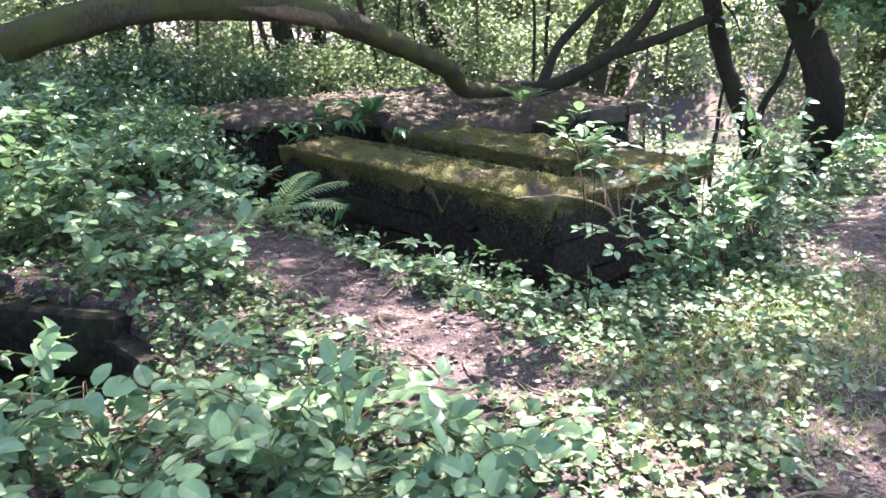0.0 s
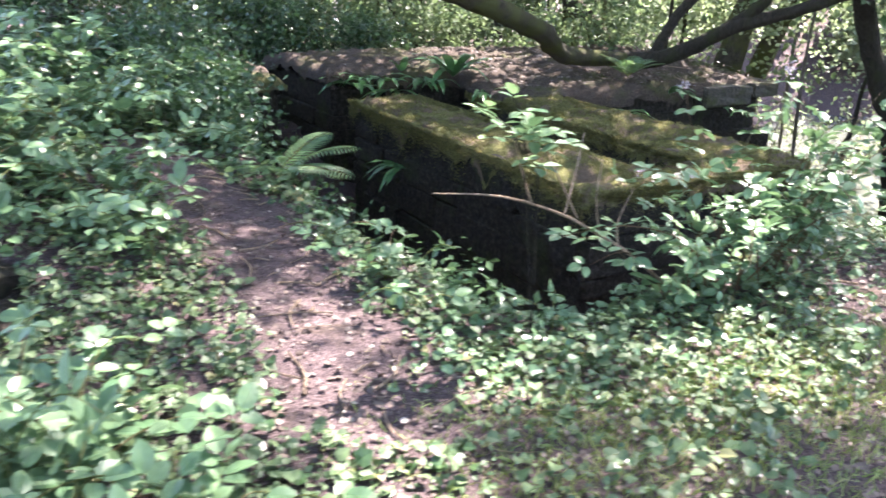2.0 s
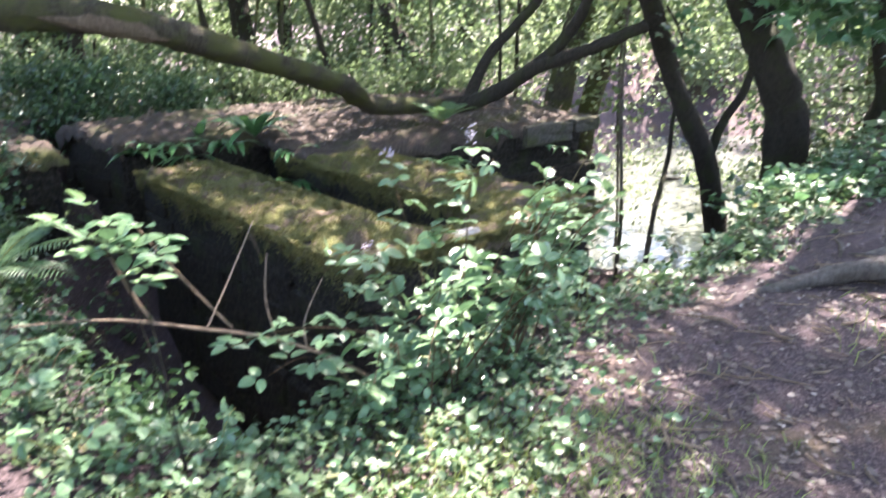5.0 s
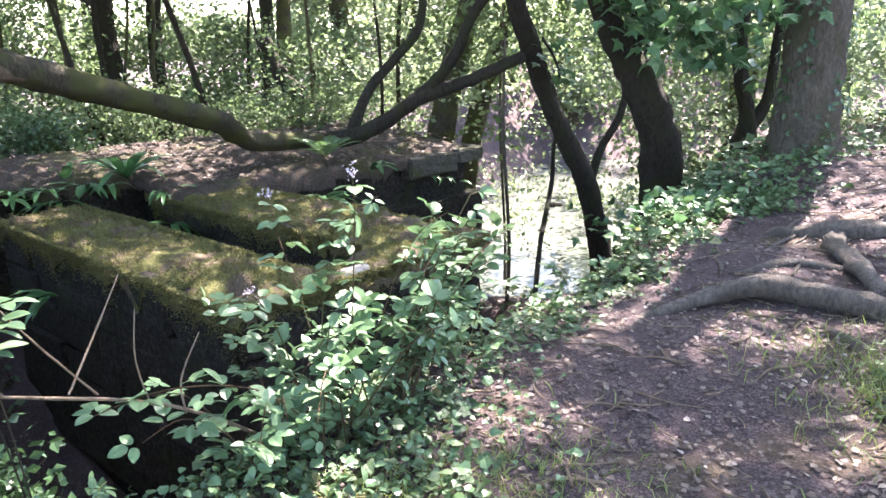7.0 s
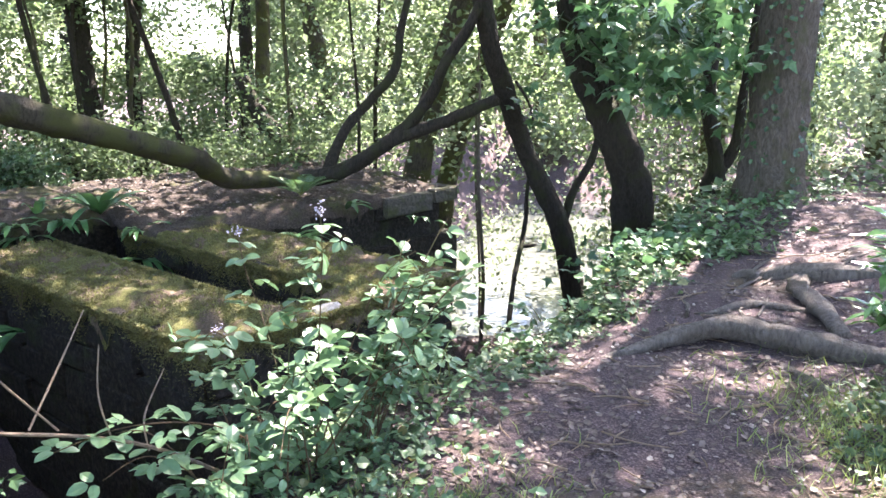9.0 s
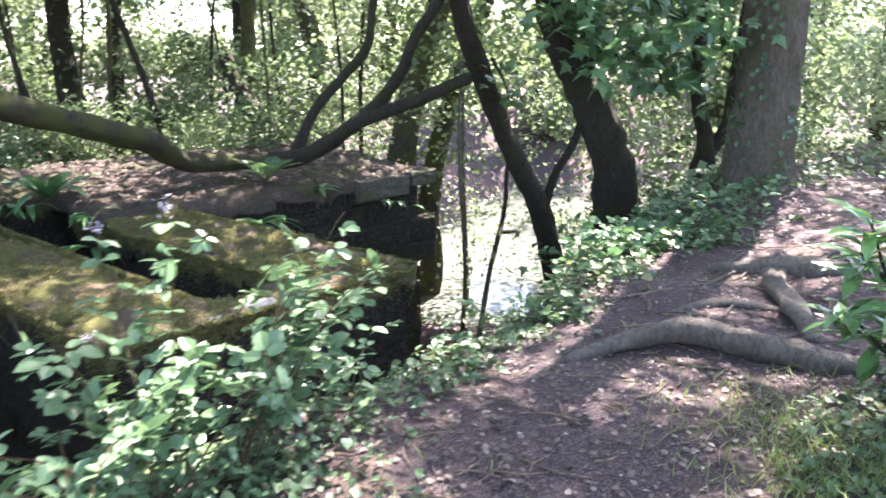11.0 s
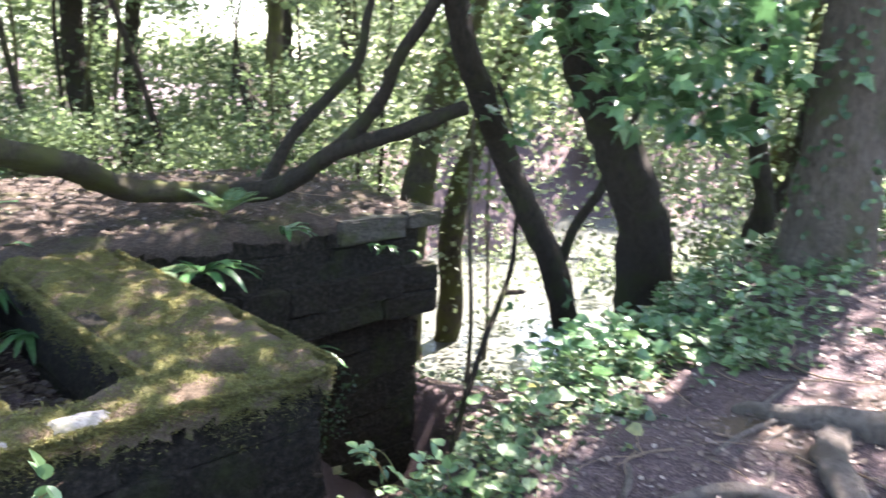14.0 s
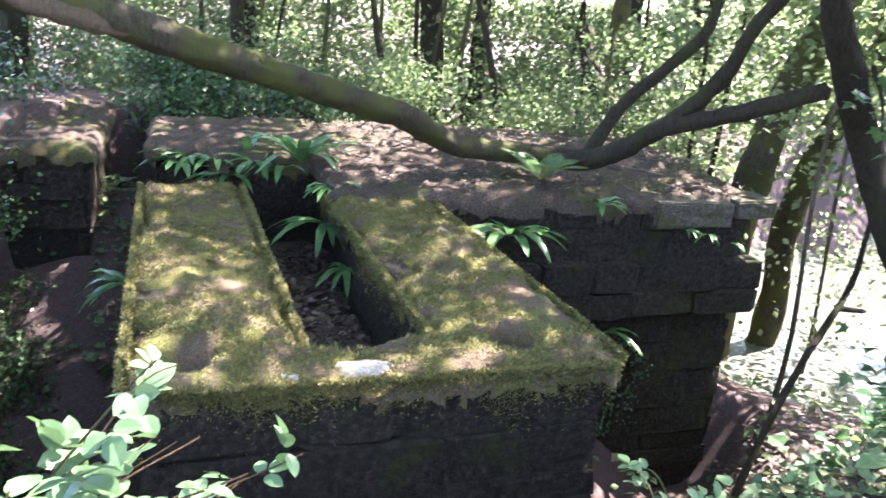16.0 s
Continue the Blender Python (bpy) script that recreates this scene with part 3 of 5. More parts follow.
tree("forked_tree", [(6.5, 11.9, -0.9), (6.55, 11.85, -0.3), (6.6, 11.75, 0.25), (6.6, 11.7, 0.6), (6.45, 11.7, 1.3), (6.5, 11.7, 2.6), (6.5, 11.6, 5)], (0.2, 0.16, 0.15, 0.1, 0.09, 0.08, 0.05),
     BARK, "thin dark tree forking above the ground", [(CROWN[2], cm(7.2, 12.4, 5.5, 0.6))],
     [([(6.62, 11.75, 0.35), (6.85, 11.7, 0.75), (6.9, 11.65, 1.5), (7.05, 11.6, 3)], (0.1, 0.08, 0.06, 0.04))], 23)
ivy_tree = tree("ivy_tree", [(6.45, 9.95, -0.2), (6.45, 9.95, 0.45), (6.5, 9.97, 1.2), (6.55, 10.0, 2.4), (6.62, 10.05, 5), (6.6, 10.1, 9)], (0.52, 0.38, 0.335, 0.31, 0.28, 0.2),
     BARK_GREY, "large grey trunk with ivy on its bark", [(CROWN[1], cm(8.5, 11.2, 10.5, 1.1))], (), 33, seg=20)

# the fallen tree lying on the platform
fallen = thing("fallen_tree", "long mossy fallen trunk bent across the platform", "fallen tree")
part("trunk", tubes_mesh("trunk", [([(-4.2, 7.9, 1.3), (-3.0, 8.1, 1.62), (-2.0, 8.25, 1.66), (-1.3, 8.35, 1.58), (-0.8, 8.7, 1.4), (-0.45, 9.35, 1.19), (-0.07, 10.15, 0.95), (0.14, 10.75, 0.78), (0.34, 11.5, 0.47), (0.8, 11.95, 0.4), (1.15, 12.05, 0.4)],
     (0.17, 0.16, 0.15, 0.14, 0.13, 0.12, 0.12, 0.12, 0.115, 0.105, 0.08))], BARK_MOSS, 20, 0.07, 41), fallen)
part("bark_wound", tubes_mesh("bark_wound", [([(-1.95, 8.16, 1.63), (-1.5, 8.22, 1.57), (-1.15, 8.34, 1.5), (-0.9, 8.52, 1.4)], (0.02, 0.1, 0.1, 0.02))], BARE_WOOD, 12, 0.1, 46), fallen, "bare brown wood where bark has peeled")
part("branch", tubes_mesh("branch", [([(0.95, 12.05, 0.4), (1.5, 12.15, 0.4), (1.95, 11.75, 0.62), (2.37, 11.4, 0.92), (3.0, 11.2, 1.15), (3.6, 11.1, 1.4)], (0.09, 0.1, 0.09, 0.08, 0.07, 0.06))], BARK, 12, 0.07, 42), fallen)
part("branch", tubes_mesh("branch", [([(2.3, 11.5, 0.88), (2.6, 11.3, 1.15), (2.85, 11.2, 1.5), (3.0, 11.1, 1.85), (3.35, 11.0, 2.4), (3.5, 11, 3.2)], (0.08, 0.07, 0.065, 0.06, 0.055, 0.03))], BARK, 10, 0.07, 43), fallen)
part("branch", tubes_mesh("branch", [([(1.5, 12.2, 0.4), (1.75, 12.4, 0.95), (2.1, 12.5, 1.35), (2.45, 12.5, 1.75), (2.55, 12.6, 2.3), (2.8, 12.7, 3.2)], (0.08, 0.065, 0.06, 0.055, 0.05, 0.03))], BARK, 10, 0.07, 44), fallen)
part("stub", tubes_mesh("stub", [([(1.2, 16.9, -0.6), (0.7, 17.3, 0.1), (0.35, 17.74, 0.5), (-0.1, 18.4, 0.9), (-0.48, 19.0, 1.6)], (0.24, 0.21, 0.19, 0.17, 0.15))], BARK, 12, 0.1, 45), thing("tree_stump", "mossy leaning snag behind the platform", "tree stump"))

# woods behind
r = np.random.default_rng(77)
woods = []
for x, y, rad, lean in ((-3.9, 19.6, 0.22, 0.0), (-3.1, 20.4, 0.17, 0.02), (-6.6, 27, 0.32, 0.0), (-11, 23.3, 0.28, 0.0), (2.7, 16.4, 0.26, 0.03), (3.4, 17.4, 0.2, 0.03), (-0.2, 21, 0.2, 0.0),
                        (1.0, 25, 0.25, -0.02), (8.5, 17, 0.18, 0.02), (9.5, 19, 0.22, 0.0), (11, 15, 0.25, 0.02), (-5.5, 15.5, 0.14, 0.0), (-7, 17.5, 0.2, 0.03), (-8.5, 13.5, 0.22, 0.0), (13, 21, 0.25, 0), (-6, 1.5, 0.25, 0), (-4, -3.5, 0.3, 0), (0, -6, 0.28, 0), (5, -4.5, 0.3, 0), (8, -0.5, 0.25, 0), (10, 4.5, 0.28, 0), (-9, 6, 0.3, 0), (-2, 30, 0.25, 0), (3, 36, 0.3, 0), (9, 34, 0.3, 0), (16, 30, 0.3, 0), (-9, 31, 0.3, 0), (-14, 18, 0.3, 0)):
    z = h(x, y) - 0.2
    pts = [(x + lean * k * k + 0.08 * r.normal(), y + 0.08 * r.normal(), z + k) for k in (0, 1.2, 2.6, 4.2, 6.5, 9)]
    k = r.integers(3)
    woods.append(tree("woodland_tree", pts, [rad * f for f in (1.25, 1, 0.93, 0.85, 0.7, 0.4)], BARK_MOSS if x > -1 else BARK, "tall woodland tree with a leafy crown", [(CROWN[k], cm(x, y, z + 8.2, 1.2, r.uniform(0, 360))), (CROWN[(k + 1) % 3], cm(x + r.normal(0, 1.2), y + r.normal(0, 1.2), z + 5.0, 0.9, r.uniform(0, 360)))], (), int(r.integers(1000)), group="trees of the wood"))

# slim saplings standing among them
for i in range(16):
    x, y, lean, rad = r.uniform(-8.5, 2.2), r.uniform(16.2, 21), r.normal(0, 0.22), r.uniform(0.025, 0.06)
    z = h(x, y) - 0.1
    tree("sapling", [(x + lean * k + 0.05 * r.normal(), y + 0.05 * r.normal(), z + 1.6 * k) for k in range(5)], [rad * f for f in (1.2, 1, 0.9, 0.7, 0.4)], (BARK, BARK_MOSS)[i % 2], "slim woodland sapling among the shrubs", seed=400 + i, category="sapling", group="saplings", seg=7)

# undergrowth between the trunks, as one mass per side
def thicket(name, spots, mat, label, count=1500, size=(0.07, 0.16), seed=1):
    g = np.random.default_rng(seed)
    P = []
    for x, y, z, s, tall in spots:
        m = int(count * s)
        P.append(np.array((x, y, z)) + g.normal(size=(m, 3)) * (0.44 * s, 0.44 * s, 0.33 * tall))
    P = np.vstack(P)
    v, q = cards(P, directions(g, len(P), -0.2, 0.6), directions(g, len(P), 0.9, 0.7), g.uniform(*size, len(P)), 0.7)
    return tagged(new(name, array_mesh(name, v, q, mat)), label, "undergrowth", kind="stuff")


def off_line(x, y):
    """True where the bank beside the walls is open ground."""
    return (x - ORIGIN[0]) * UX[0] + (y - ORIGIN[1]) * UX[1] < -0.9


g = np.random.default_rng(8)
spots = [(x, y, max(h(x, y), -1.9) + g.uniform(0.2, 5.0), g.uniform(0.8, 1.5), g.uniform(0.7, 1.6)) for x, y in zip(g.uniform(-18, 2, 75), g.uniform(16.5, 30, 75))]
thicket("undergrowth", spots, L_WOOD, "sunlit leafy thicket between the trunks", 600, (0.08, 0.18), 2)
spots = [(x, y, g.uniform(4.0, 10.0), g.uniform(1.0, 1.9), g.uniform(0.8, 1.6)) for x, y in zip(g.uniform(-20, 24, 60), g.uniform(26, 38, 60))]
thicket("far_foliage", spots, L_WOOD_SUNLIT, "high far foliage of the wood", 420, (0.16, 0.3), 12)
spots = [(x, y, h(x, y) + g.uniform(0.0, 1.0), g.uniform(0.5, 1.1), g.uniform(0.5, 1.1)) for x, y in zip(g.uniform(-9, 1.0, 46), g.uniform(13.6, 18, 46))]
thicket("undergrowth", spots, L_WOOD_SHADE, "low shrubs behind the platform", 700, (0.05, 0.12), 4)
spots = [(x, y, h(x, y) + g.uniform(0.0, 1.4), g.uniform(0.5, 1.1), g.uniform(0.5, 1.1)) for x, y in zip(g.uniform(-9.5, -4.6, 30), g.uniform(4, 13, 30))]
thicket("undergrowth", spots, L_IVY, "dark bank of shrubs beyond the block", 700, (0.05, 0.12), 5)
spots = [(x, y, h(x, y) + g.uniform(0.0, 0.35), g.uniform(0.35, 0.6), g.uniform(0.25, 0.5)) for x, y in zip(g.uniform(-5.2, -2.4, 34), g.uniform(5.8, 9.8, 34)) if off_line(x, y)]
thicket("undergrowth", spots, L_IVY, "dark ivy and herbs over the hollow's bank", 900, (0.04, 0.09), 9)
spots = [(x, y, h(x, y) + g.uniform(-0.05, 0.25), g.uniform(0.3, 0.45), g.uniform(0.2, 0.4)) for x, y in zip(g.uniform(-3.6, -1.5, 60), g.uniform(6.0, 9.4, 60)) if (x - ORIGIN[0]) * UX[0] + (y - ORIGIN[1]) * UX[1] < -0.85]
thicket("undergrowth", spots, L_IVY, "dark ivy creeping down into the hollow", 900, (0.035, 0.08), 14)
spots = [(x, y, max(h(x, y), -0.2) + g.uniform(0.0, 0.7), g.uniform(0.35, 0.6), g.uniform(0.3, 0.6)) for x, y in zip(g.uniform(-5.6, -2.6, 22), g.uniform(12.6, 14.8, 22))]
thicket("undergrowth", spots, L_IVY, "shrubs closing the end of the passage", 900, (0.05, 0.11), 15)
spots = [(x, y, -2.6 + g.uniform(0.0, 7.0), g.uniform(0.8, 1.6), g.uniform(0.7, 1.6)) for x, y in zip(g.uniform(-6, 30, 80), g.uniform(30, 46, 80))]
thicket("undergrowth", spots, L_WOOD_SUNLIT, "bright foliage across the river", 480, (0.14, 0.3), 3)
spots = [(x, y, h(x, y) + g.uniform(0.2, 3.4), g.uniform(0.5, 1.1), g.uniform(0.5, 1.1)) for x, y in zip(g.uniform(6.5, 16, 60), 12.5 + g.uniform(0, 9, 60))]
thicket("undergrowth", spots, L_WOOD_SUNLIT, "leafy shrubs along the river bank, sunlight in their leaf colour", 300, (0.07, 0.15), 6)
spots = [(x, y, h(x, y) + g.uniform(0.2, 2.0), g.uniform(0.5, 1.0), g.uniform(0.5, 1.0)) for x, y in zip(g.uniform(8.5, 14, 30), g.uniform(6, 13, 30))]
thicket("undergrowth", spots, L_WOOD_SUNLIT, "leafy shrubs beyond the path", 350, (0.07, 0.15), 7)

spots = [(x, y, max(h(x, y), -2.0) + g.uniform(0.0, 2.6), g.uniform(0.7, 1.3), g.uniform(0.6, 1.2)) for x, y in zip(g.uniform(-13, 2.4, 44), g.uniform(18.5, 24, 44))]
thicket("undergrowth", spots, L_WOOD_SHADE, "green thicket beyond the platform, shade in its leaf colour", 480, (0.08, 0.17), 16)
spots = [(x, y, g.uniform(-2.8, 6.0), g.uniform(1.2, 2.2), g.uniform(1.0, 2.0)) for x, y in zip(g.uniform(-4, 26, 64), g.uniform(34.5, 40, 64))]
thicket("undergrowth", spots, L_WOOD_SUNLIT, "sunlit trees hanging over the far river bank", 330, (0.18, 0.38), 17)
spots = [(x, y, max(h(x, y), -1.0) + g.uniform(0.0, 3.0), g.uniform(0.4, 0.9), g.uniform(0.5, 1.0)) for x, y in zip(g.uniform(5.8, 12, 14), g.uniform(13.4, 17, 14))]
thicket("undergrowth", spots, L_WOOD_SHADE, "shrubs behind the bank's trees, shade in their leaf colour", 420, (0.06, 0.14), 18)
spots = [(x, 33.2 + g.uniform(-0.6, 1.6) + 0.05 * x, g.uniform(-2.9, -0.4), g.uniform(0.8, 1.4), g.uniform(0.5, 1.0)) for x in g.uniform(-2, 22, 40)]
thicket("undergrowth", spots, L_WOOD, "low plants trailing down the far river bank", 260, (0.14, 0.28), 20)
spots = [(x, y, g.uniform(-2.2, 1.6), g.uniform(0.5, 0.9), g.uniform(0.5, 1.0)) for x, y in zip(g.uniform(3.0, 7.5, 22), g.uniform(14.5, 19, 22))]
thicket("undergrowth", spots, L_WOOD_SUNLIT, "thin leafy sprays hanging before the river", 120, (0.06, 0.13), 21)
edge = [(-1.55, 6.3), (-1.15, 5.75), (-0.75, 5.25), (-0.3, 4.78), (0.1, 4.5), (0.45, 4.25), (0.8, 4.2)]
spots = [(x + g.uniform(0.0, 0.16), y + g.uniform(0.02, 0.2), -0.05 - 1.5 * g.random() ** 1.6, g.uniform(0.2, 0.34), g.uniform(0.2, 0.4)) for x, y in edge for _ in range(9)]
thicket("undergrowth", spots, L_IVY, "ivy and seedlings hanging down the ditch side", 620, (0.03, 0.075), 19)

# leaf canopy overhead: unseen boughs, placed to shade chosen spots and leave sun gaps
SPARSE = [crown_mesh("bough", 31, 2300, 2.3, 1.2, L_WOOD, (0.1, 0.2), 13, 0.15), crown_mesh("bough", 32, 2300, 2.4, 1.1, L_WOOD, (0.1, 0.2), 12, 0.15)]
SHADE_BOUGHS = ((-3, 5, 9, 1.3), (0.8, 8, 9.5, 1.0), (-2, 10, 8, 1.2), (3, 4.8, 9, 0.9), (-5, 8, 7, 1.3), (11.2, 13.6, 9.5, 0.8), (1, 14, 8, 1.2), (4.5, 12.5, 7, 1.1), (-1, 2, 9, 1.3), (8, 13.4, 7, 0.7), (-4, 13, 7, 1.2), (9.5, 8, 8, 1.0),
          (5.5, 5.5, 8, 1.0), (-7, 4, 7.5, 1.0), (-2, 13.5, 8, 1.2), (0.5, 15.5, 8.5, 1.2), (-4, 11, 7.5, 1.2), (-5, 15, 8, 1.3), (-1.5, 16, 6.5, 1.2), (3.5, 16, 8.5, 1.1), (6, 16, 8, 1.1), (-6.5, 11, 6, 1.2), (5, 2, 9, 1.2), (2, 0.5, 9, 1.2), (8.5, 5, 8, 1.2), (5.2, 4.6, 9, 0.7), (6.5, 8.9, 9, 0.68),
          (-0.6, 11.1, 8, 1.1), (-1.6, 12.2, 8.5, 1.1), (-2.4, 10.2, 7.5, 1.1), (-3.4, 9.0, 7, 1.2), (2.7, 5.8, 8, 0.42), (4.5, 6.7, 8, 0.4), (4.1, 8.2, 8, 0.35), (2.1, 9.0, 8, 0.4), (2.95, 8.3, 8, 0.4), (4.0, 6.9, 8, 0.3), (5.2, 9.1, 8, 0.42), (5.5, 7.5, 8.5, 0.45), (2.6, 6.9, 8, 0.3), (1.7, 6.3, 8, 0.4), (6.1, 8.1, 8.5, 0.4), (0.5, 6.9, 8, 0.5), (7.0, 14.6, 8, 0.7), (6.2, 13.9, 8, 0.7), (7.3, 15.7, 8, 0.8))
for i, (x, y, z, s) in enumerate(SHADE_BOUGHS):
    part("bough", SPARSE[i % 2], woods[i % len(woods)]).matrix_basis = cm(x, y, z, s, i * 40)


# ---- low plants ----
def scatter(count, x0, x1, y0, y1, seed, dense=cover):
    g_ = np.random.default_rng(seed)
    x, y = g_.uniform(x0, x1, count), g_.uniform(y0, y1, count)
    keep = g_.random(count) < dense(x, y)
    x, y = x[keep], y[keep]
    z = height(x, y)
    ok = z > -1.7
    return g_, x[ok], y[ok], z[ok]


def off_ruin(x, y):
    dx, dy = x - ORIGIN[0], y - ORIGIN[1]
    u, n = dx * UX[0] + dy * UX[1], dx * UY[0] + dy * UY[1]
    return ~(((u > -0.1) & (u < 2.6) & (n > -0.1)) | ((n > 3.4) & (u > -0.1) & (u < 6.8)) | ((n > 4.3) & (u < -0.6) & (u > -4.5)))


def ground_leaves(name, count, box, seed, size, mat, label, outline=LEAF_BROAD, tall=0.16, dense=cover):
    g_, x, y, z = scatter(count, *box, seed, dense)
    k = off_ruin(x, y)
    x, y, z = x[k], y[k], z[k]
    m = len(x)
    lift = g_.uniform(0.0, 1.0, m) ** 1.3 * tall * (0.5 + 0.5 * hash2(x, y, 2.9) + 0.35 * hash2(x, y, 7.1)).clip(0.12, 1.2)
    v, t = leaves(np.stack([x, y, z + 0.008 + lift], -1), directions(g_, m, 0.0, 0.3), directions(g_, m, 2.0, 0.6), size[0] + (size[1] - size[0]) * g_.random(m) ** 2, outline)
    return tagged(new(name, array_mesh(name, v, t, mat)), label, "ground cover", kind="stuff")


ground_leaves("ground_cover", 135000, (-3.5, 6.5, 1.3, 8.5), 21, (0.015, 0.062), L_HERB, "low green herbs and ivy covering the soil", tall=0.14)
ground_leaves("ground_cover", 26000, (-6, 9, 6.5, 14), 22, (0.04, 0.085), L_HERB, "low leafy plants on the far banks", tall=0.2)
ground_leaves("ivy_carpet", 22000, (-4.5, 6, 1.3, 9.5), 23, (0.03, 0.07), L_IVY, "dark ivy trailing over the banks", tall=0.08)
far_x, far_y = np.random.default_rng(91).uniform(-14, 16, 26000), np.random.default_rng(92).uniform(-8, 24, 26000)
far_k = ((far_x < -3.4) | (far_x > 6.4) | (far_y < 1.4) | (far_y > 9)) & off_ruin(far_x, far_y) & (np.random.default_rng(93).random(26000) < cover(far_x, far_y))
far_x, far_y = far_x[far_k], far_y[far_k]
g_ = np.random.default_rng(94)
v, q = cards(np.stack([far_x, far_y, height(far_x, far_y) + g_.uniform(0.01, 0.2, len(far_x))], -1), directions(g_, len(far_x), 0.1, 0.3), directions(g_, len(far_x), 2.0, 0.5), g_.uniform(0.08, 0.18, len(far_x)), 0.8)
tagged(new("ground_cover", array_mesh("ground_cover", v, q, L_HERB)), "low plants of the surrounding woodland floor", "ground cover", kind="stuff")


def patch(cx, cy, rx, ry):
    return lambda x, y: np.exp(-(((x - cx) / rx) ** 2 + ((y - cy) / ry) ** 2))


ground_leaves("herb_patch", 13000, (3.0, 7.5, 6.8, 12.0), 24, (0.04, 0.12), L_FERN, "fresh green herbs on the gully bank", tall=0.28, dense=lambda x, y: cover(x, y) * patch(4.9, 9.0, 1.5, 1.5)(x, y))
ground_leaves("herb_patch", 5000, (3.2, 5.6, 7.6, 10.2), 27, (0.05, 0.13), L_MAPLE, "broad-leaved seedlings on the gully side", tall=0.4, dense=patch(4.25, 8.9, 0.55, 0.8))
ground_leaves("herb_patch", 9000, (-4.0, -0.8, 2.5, 9.0), 25, (0.05, 0.09), L_BRAMBLE, "bramble leaves over the shaded bank", tall=0.45, dense=lambda x, y: cover(x, y) * patch(-2.6, 5.4, 1.3, 2.2)(x, y))
ground_leaves("herb_patch", 6000, (0.4, 2.8, 3.2, 6.2), 26, (0.03, 0.06), L_BRAMBLE, "bramble seedlings along the ditch edge", tall=0.22, dense=lambda x, y: np.clip(patch(0.6, 3.7, 0.6, 0.4)(x, y) + patch(1.6, 4.6, 0.7, 0.5)(x, y), 0, 1))


def grass(name, count, box, seed, dense, label, tall=(0.06, 0.16)):
    g_, x, y, z = scatter(count, *box, seed, dense)
    m = len(x)
    up = directions(g_, m, 1.6, 0.4)
    side = np.cross(up, directions(g_, m))
    side /= np.linalg.norm(side, axis=1)[:, None]
    ln, base = g_.uniform(*tall, (m, 1)), np.stack([x, y, z - 0.005], -1)
    bend = directions(g_, m, 0, 0.2) * ln * 0.45
    v = np.stack([base - side * 0.003, base + side * 0.003, base + up * ln * 0.6 + side * 0.002, base + up * ln * 0.9 + bend, base + up * ln * 0.6 - side * 0.002], 1).reshape(-1, 3)
    b0 = np.arange(m)[:, None] * 5
    t = np.concatenate([b0 + np.array([[0, 1, 2]]), b0 + np.array([[0, 2, 4]]), b0 + np.array([[4, 2, 3]])], 0)
    return tagged(new(name, array_mesh(name, v, t, L_GRASS)), label, "grass", kind="stuff")


grass("grass", 16000, (0.7, 3.6, 2.4, 5.2), 31, lambda x, y: np.clip(patch(1.75, 3.7, 0.65, 0.55)(x, y) + patch(2.3, 3.9, 0.5, 0.5)(x, y), 0, 1), "pale sunlit grass beside the path", (0.04, 0.1))
grass("grass", 9000, (3.6, 5.5, 3.2, 6.0), 32, patch(4.45, 4.6, 0.5, 0.7), "grass tufts on the path edge", (0.06, 0.16))


grass("grass", 15000, (0.2, 2.6, 2.0, 4.2), 33, lambda x, y: patch(1.3, 3.0, 0.6, 0.5)(x, y), "short grass among the litter beside the path", (0.03, 0.08))


# dead leaves and twigs
def litter(name, count, box, seed, surface, keep, label, size=(0.02, 0.055)):
    g_ = np.random.default_rng(seed)
    x, y = g_.uniform(box[0], box[1], count), g_.uniform(box[2], box[3], count)
    k = g_.random(count) < keep(x, y)
    x, y = x[k], y[k]
    m = len(x)
    v, t = leaves(np.stack([x, y, surface(x, y) + g_.uniform(0.004, 0.02, m)], -1), directions(g_, m, 0, 0.15), directions(g_, m, 3.5, 0.7), g_.uniform(*size, m), LEAF_OVAL, 0.06, 0.12)
    return tagged(new(name, array_mesh(name, v, t, L_DEAD)), label, "leaf litter", kind="stuff")


litter("leaf_litter", 56000, (-3, 7.5, 1.2, 10.5), 41, height, lambda x, y: (1 - 0.75 * cover(x, y)) * off_ruin(x, y) * 0.8, "brown and pale dead leaves on the paths", (0.012, 0.04))
litter("leaf_litter", 7000, (2.6, 7, 7.2, 14), 42, height, lambda x, y: off_ruin(x, y) * (height(x, y) < -0.35), "dry leaves in the gully", (0.04, 0.08))


def slot_z(x, y):
    return np.full(np.shape(x), -0.7)


def in_plan(u0, u1, n0, n1):
    def inside(x, y):
        dx, dy = x - ORIGIN[0], y - ORIGIN[1]
        u, n_ = dx * UX[0] + dy * UX[1], dx * UY[0] + dy * UY[1]
        return ((u > u0) & (u < u1) & (n_ > n0) & (n_ < n1)).astype(float)
    return inside


def platform_z(x, y):
    dx, dy = x - ORIGIN[0], y - ORIGIN[1]
    u, n_ = dx * UX[0] + dy * UX[1], dx * UY[0] + dy * UY[1]
    return 0.105 + crown_shape(u, n_) + 0.06 * (0.6 * hash2(x, y, 4.0) + 0.4 * hash2(x, y, 11))


litter("leaf_litter", 9000, (-2.5, 2.2, 6.8, 11), 43, slot_z, in_plan(0.8, 1.6, 0.4, 4.5), "dark dead leaves in the slot", (0.04, 0.09))
litter("leaf_litter", 10000, (-4, 4.2, 9, 16), 44, platform_z, in_plan(1.7, 6.4, 3.7, 7.3), "fine dead leaves on the platform", (0.015, 0.06))


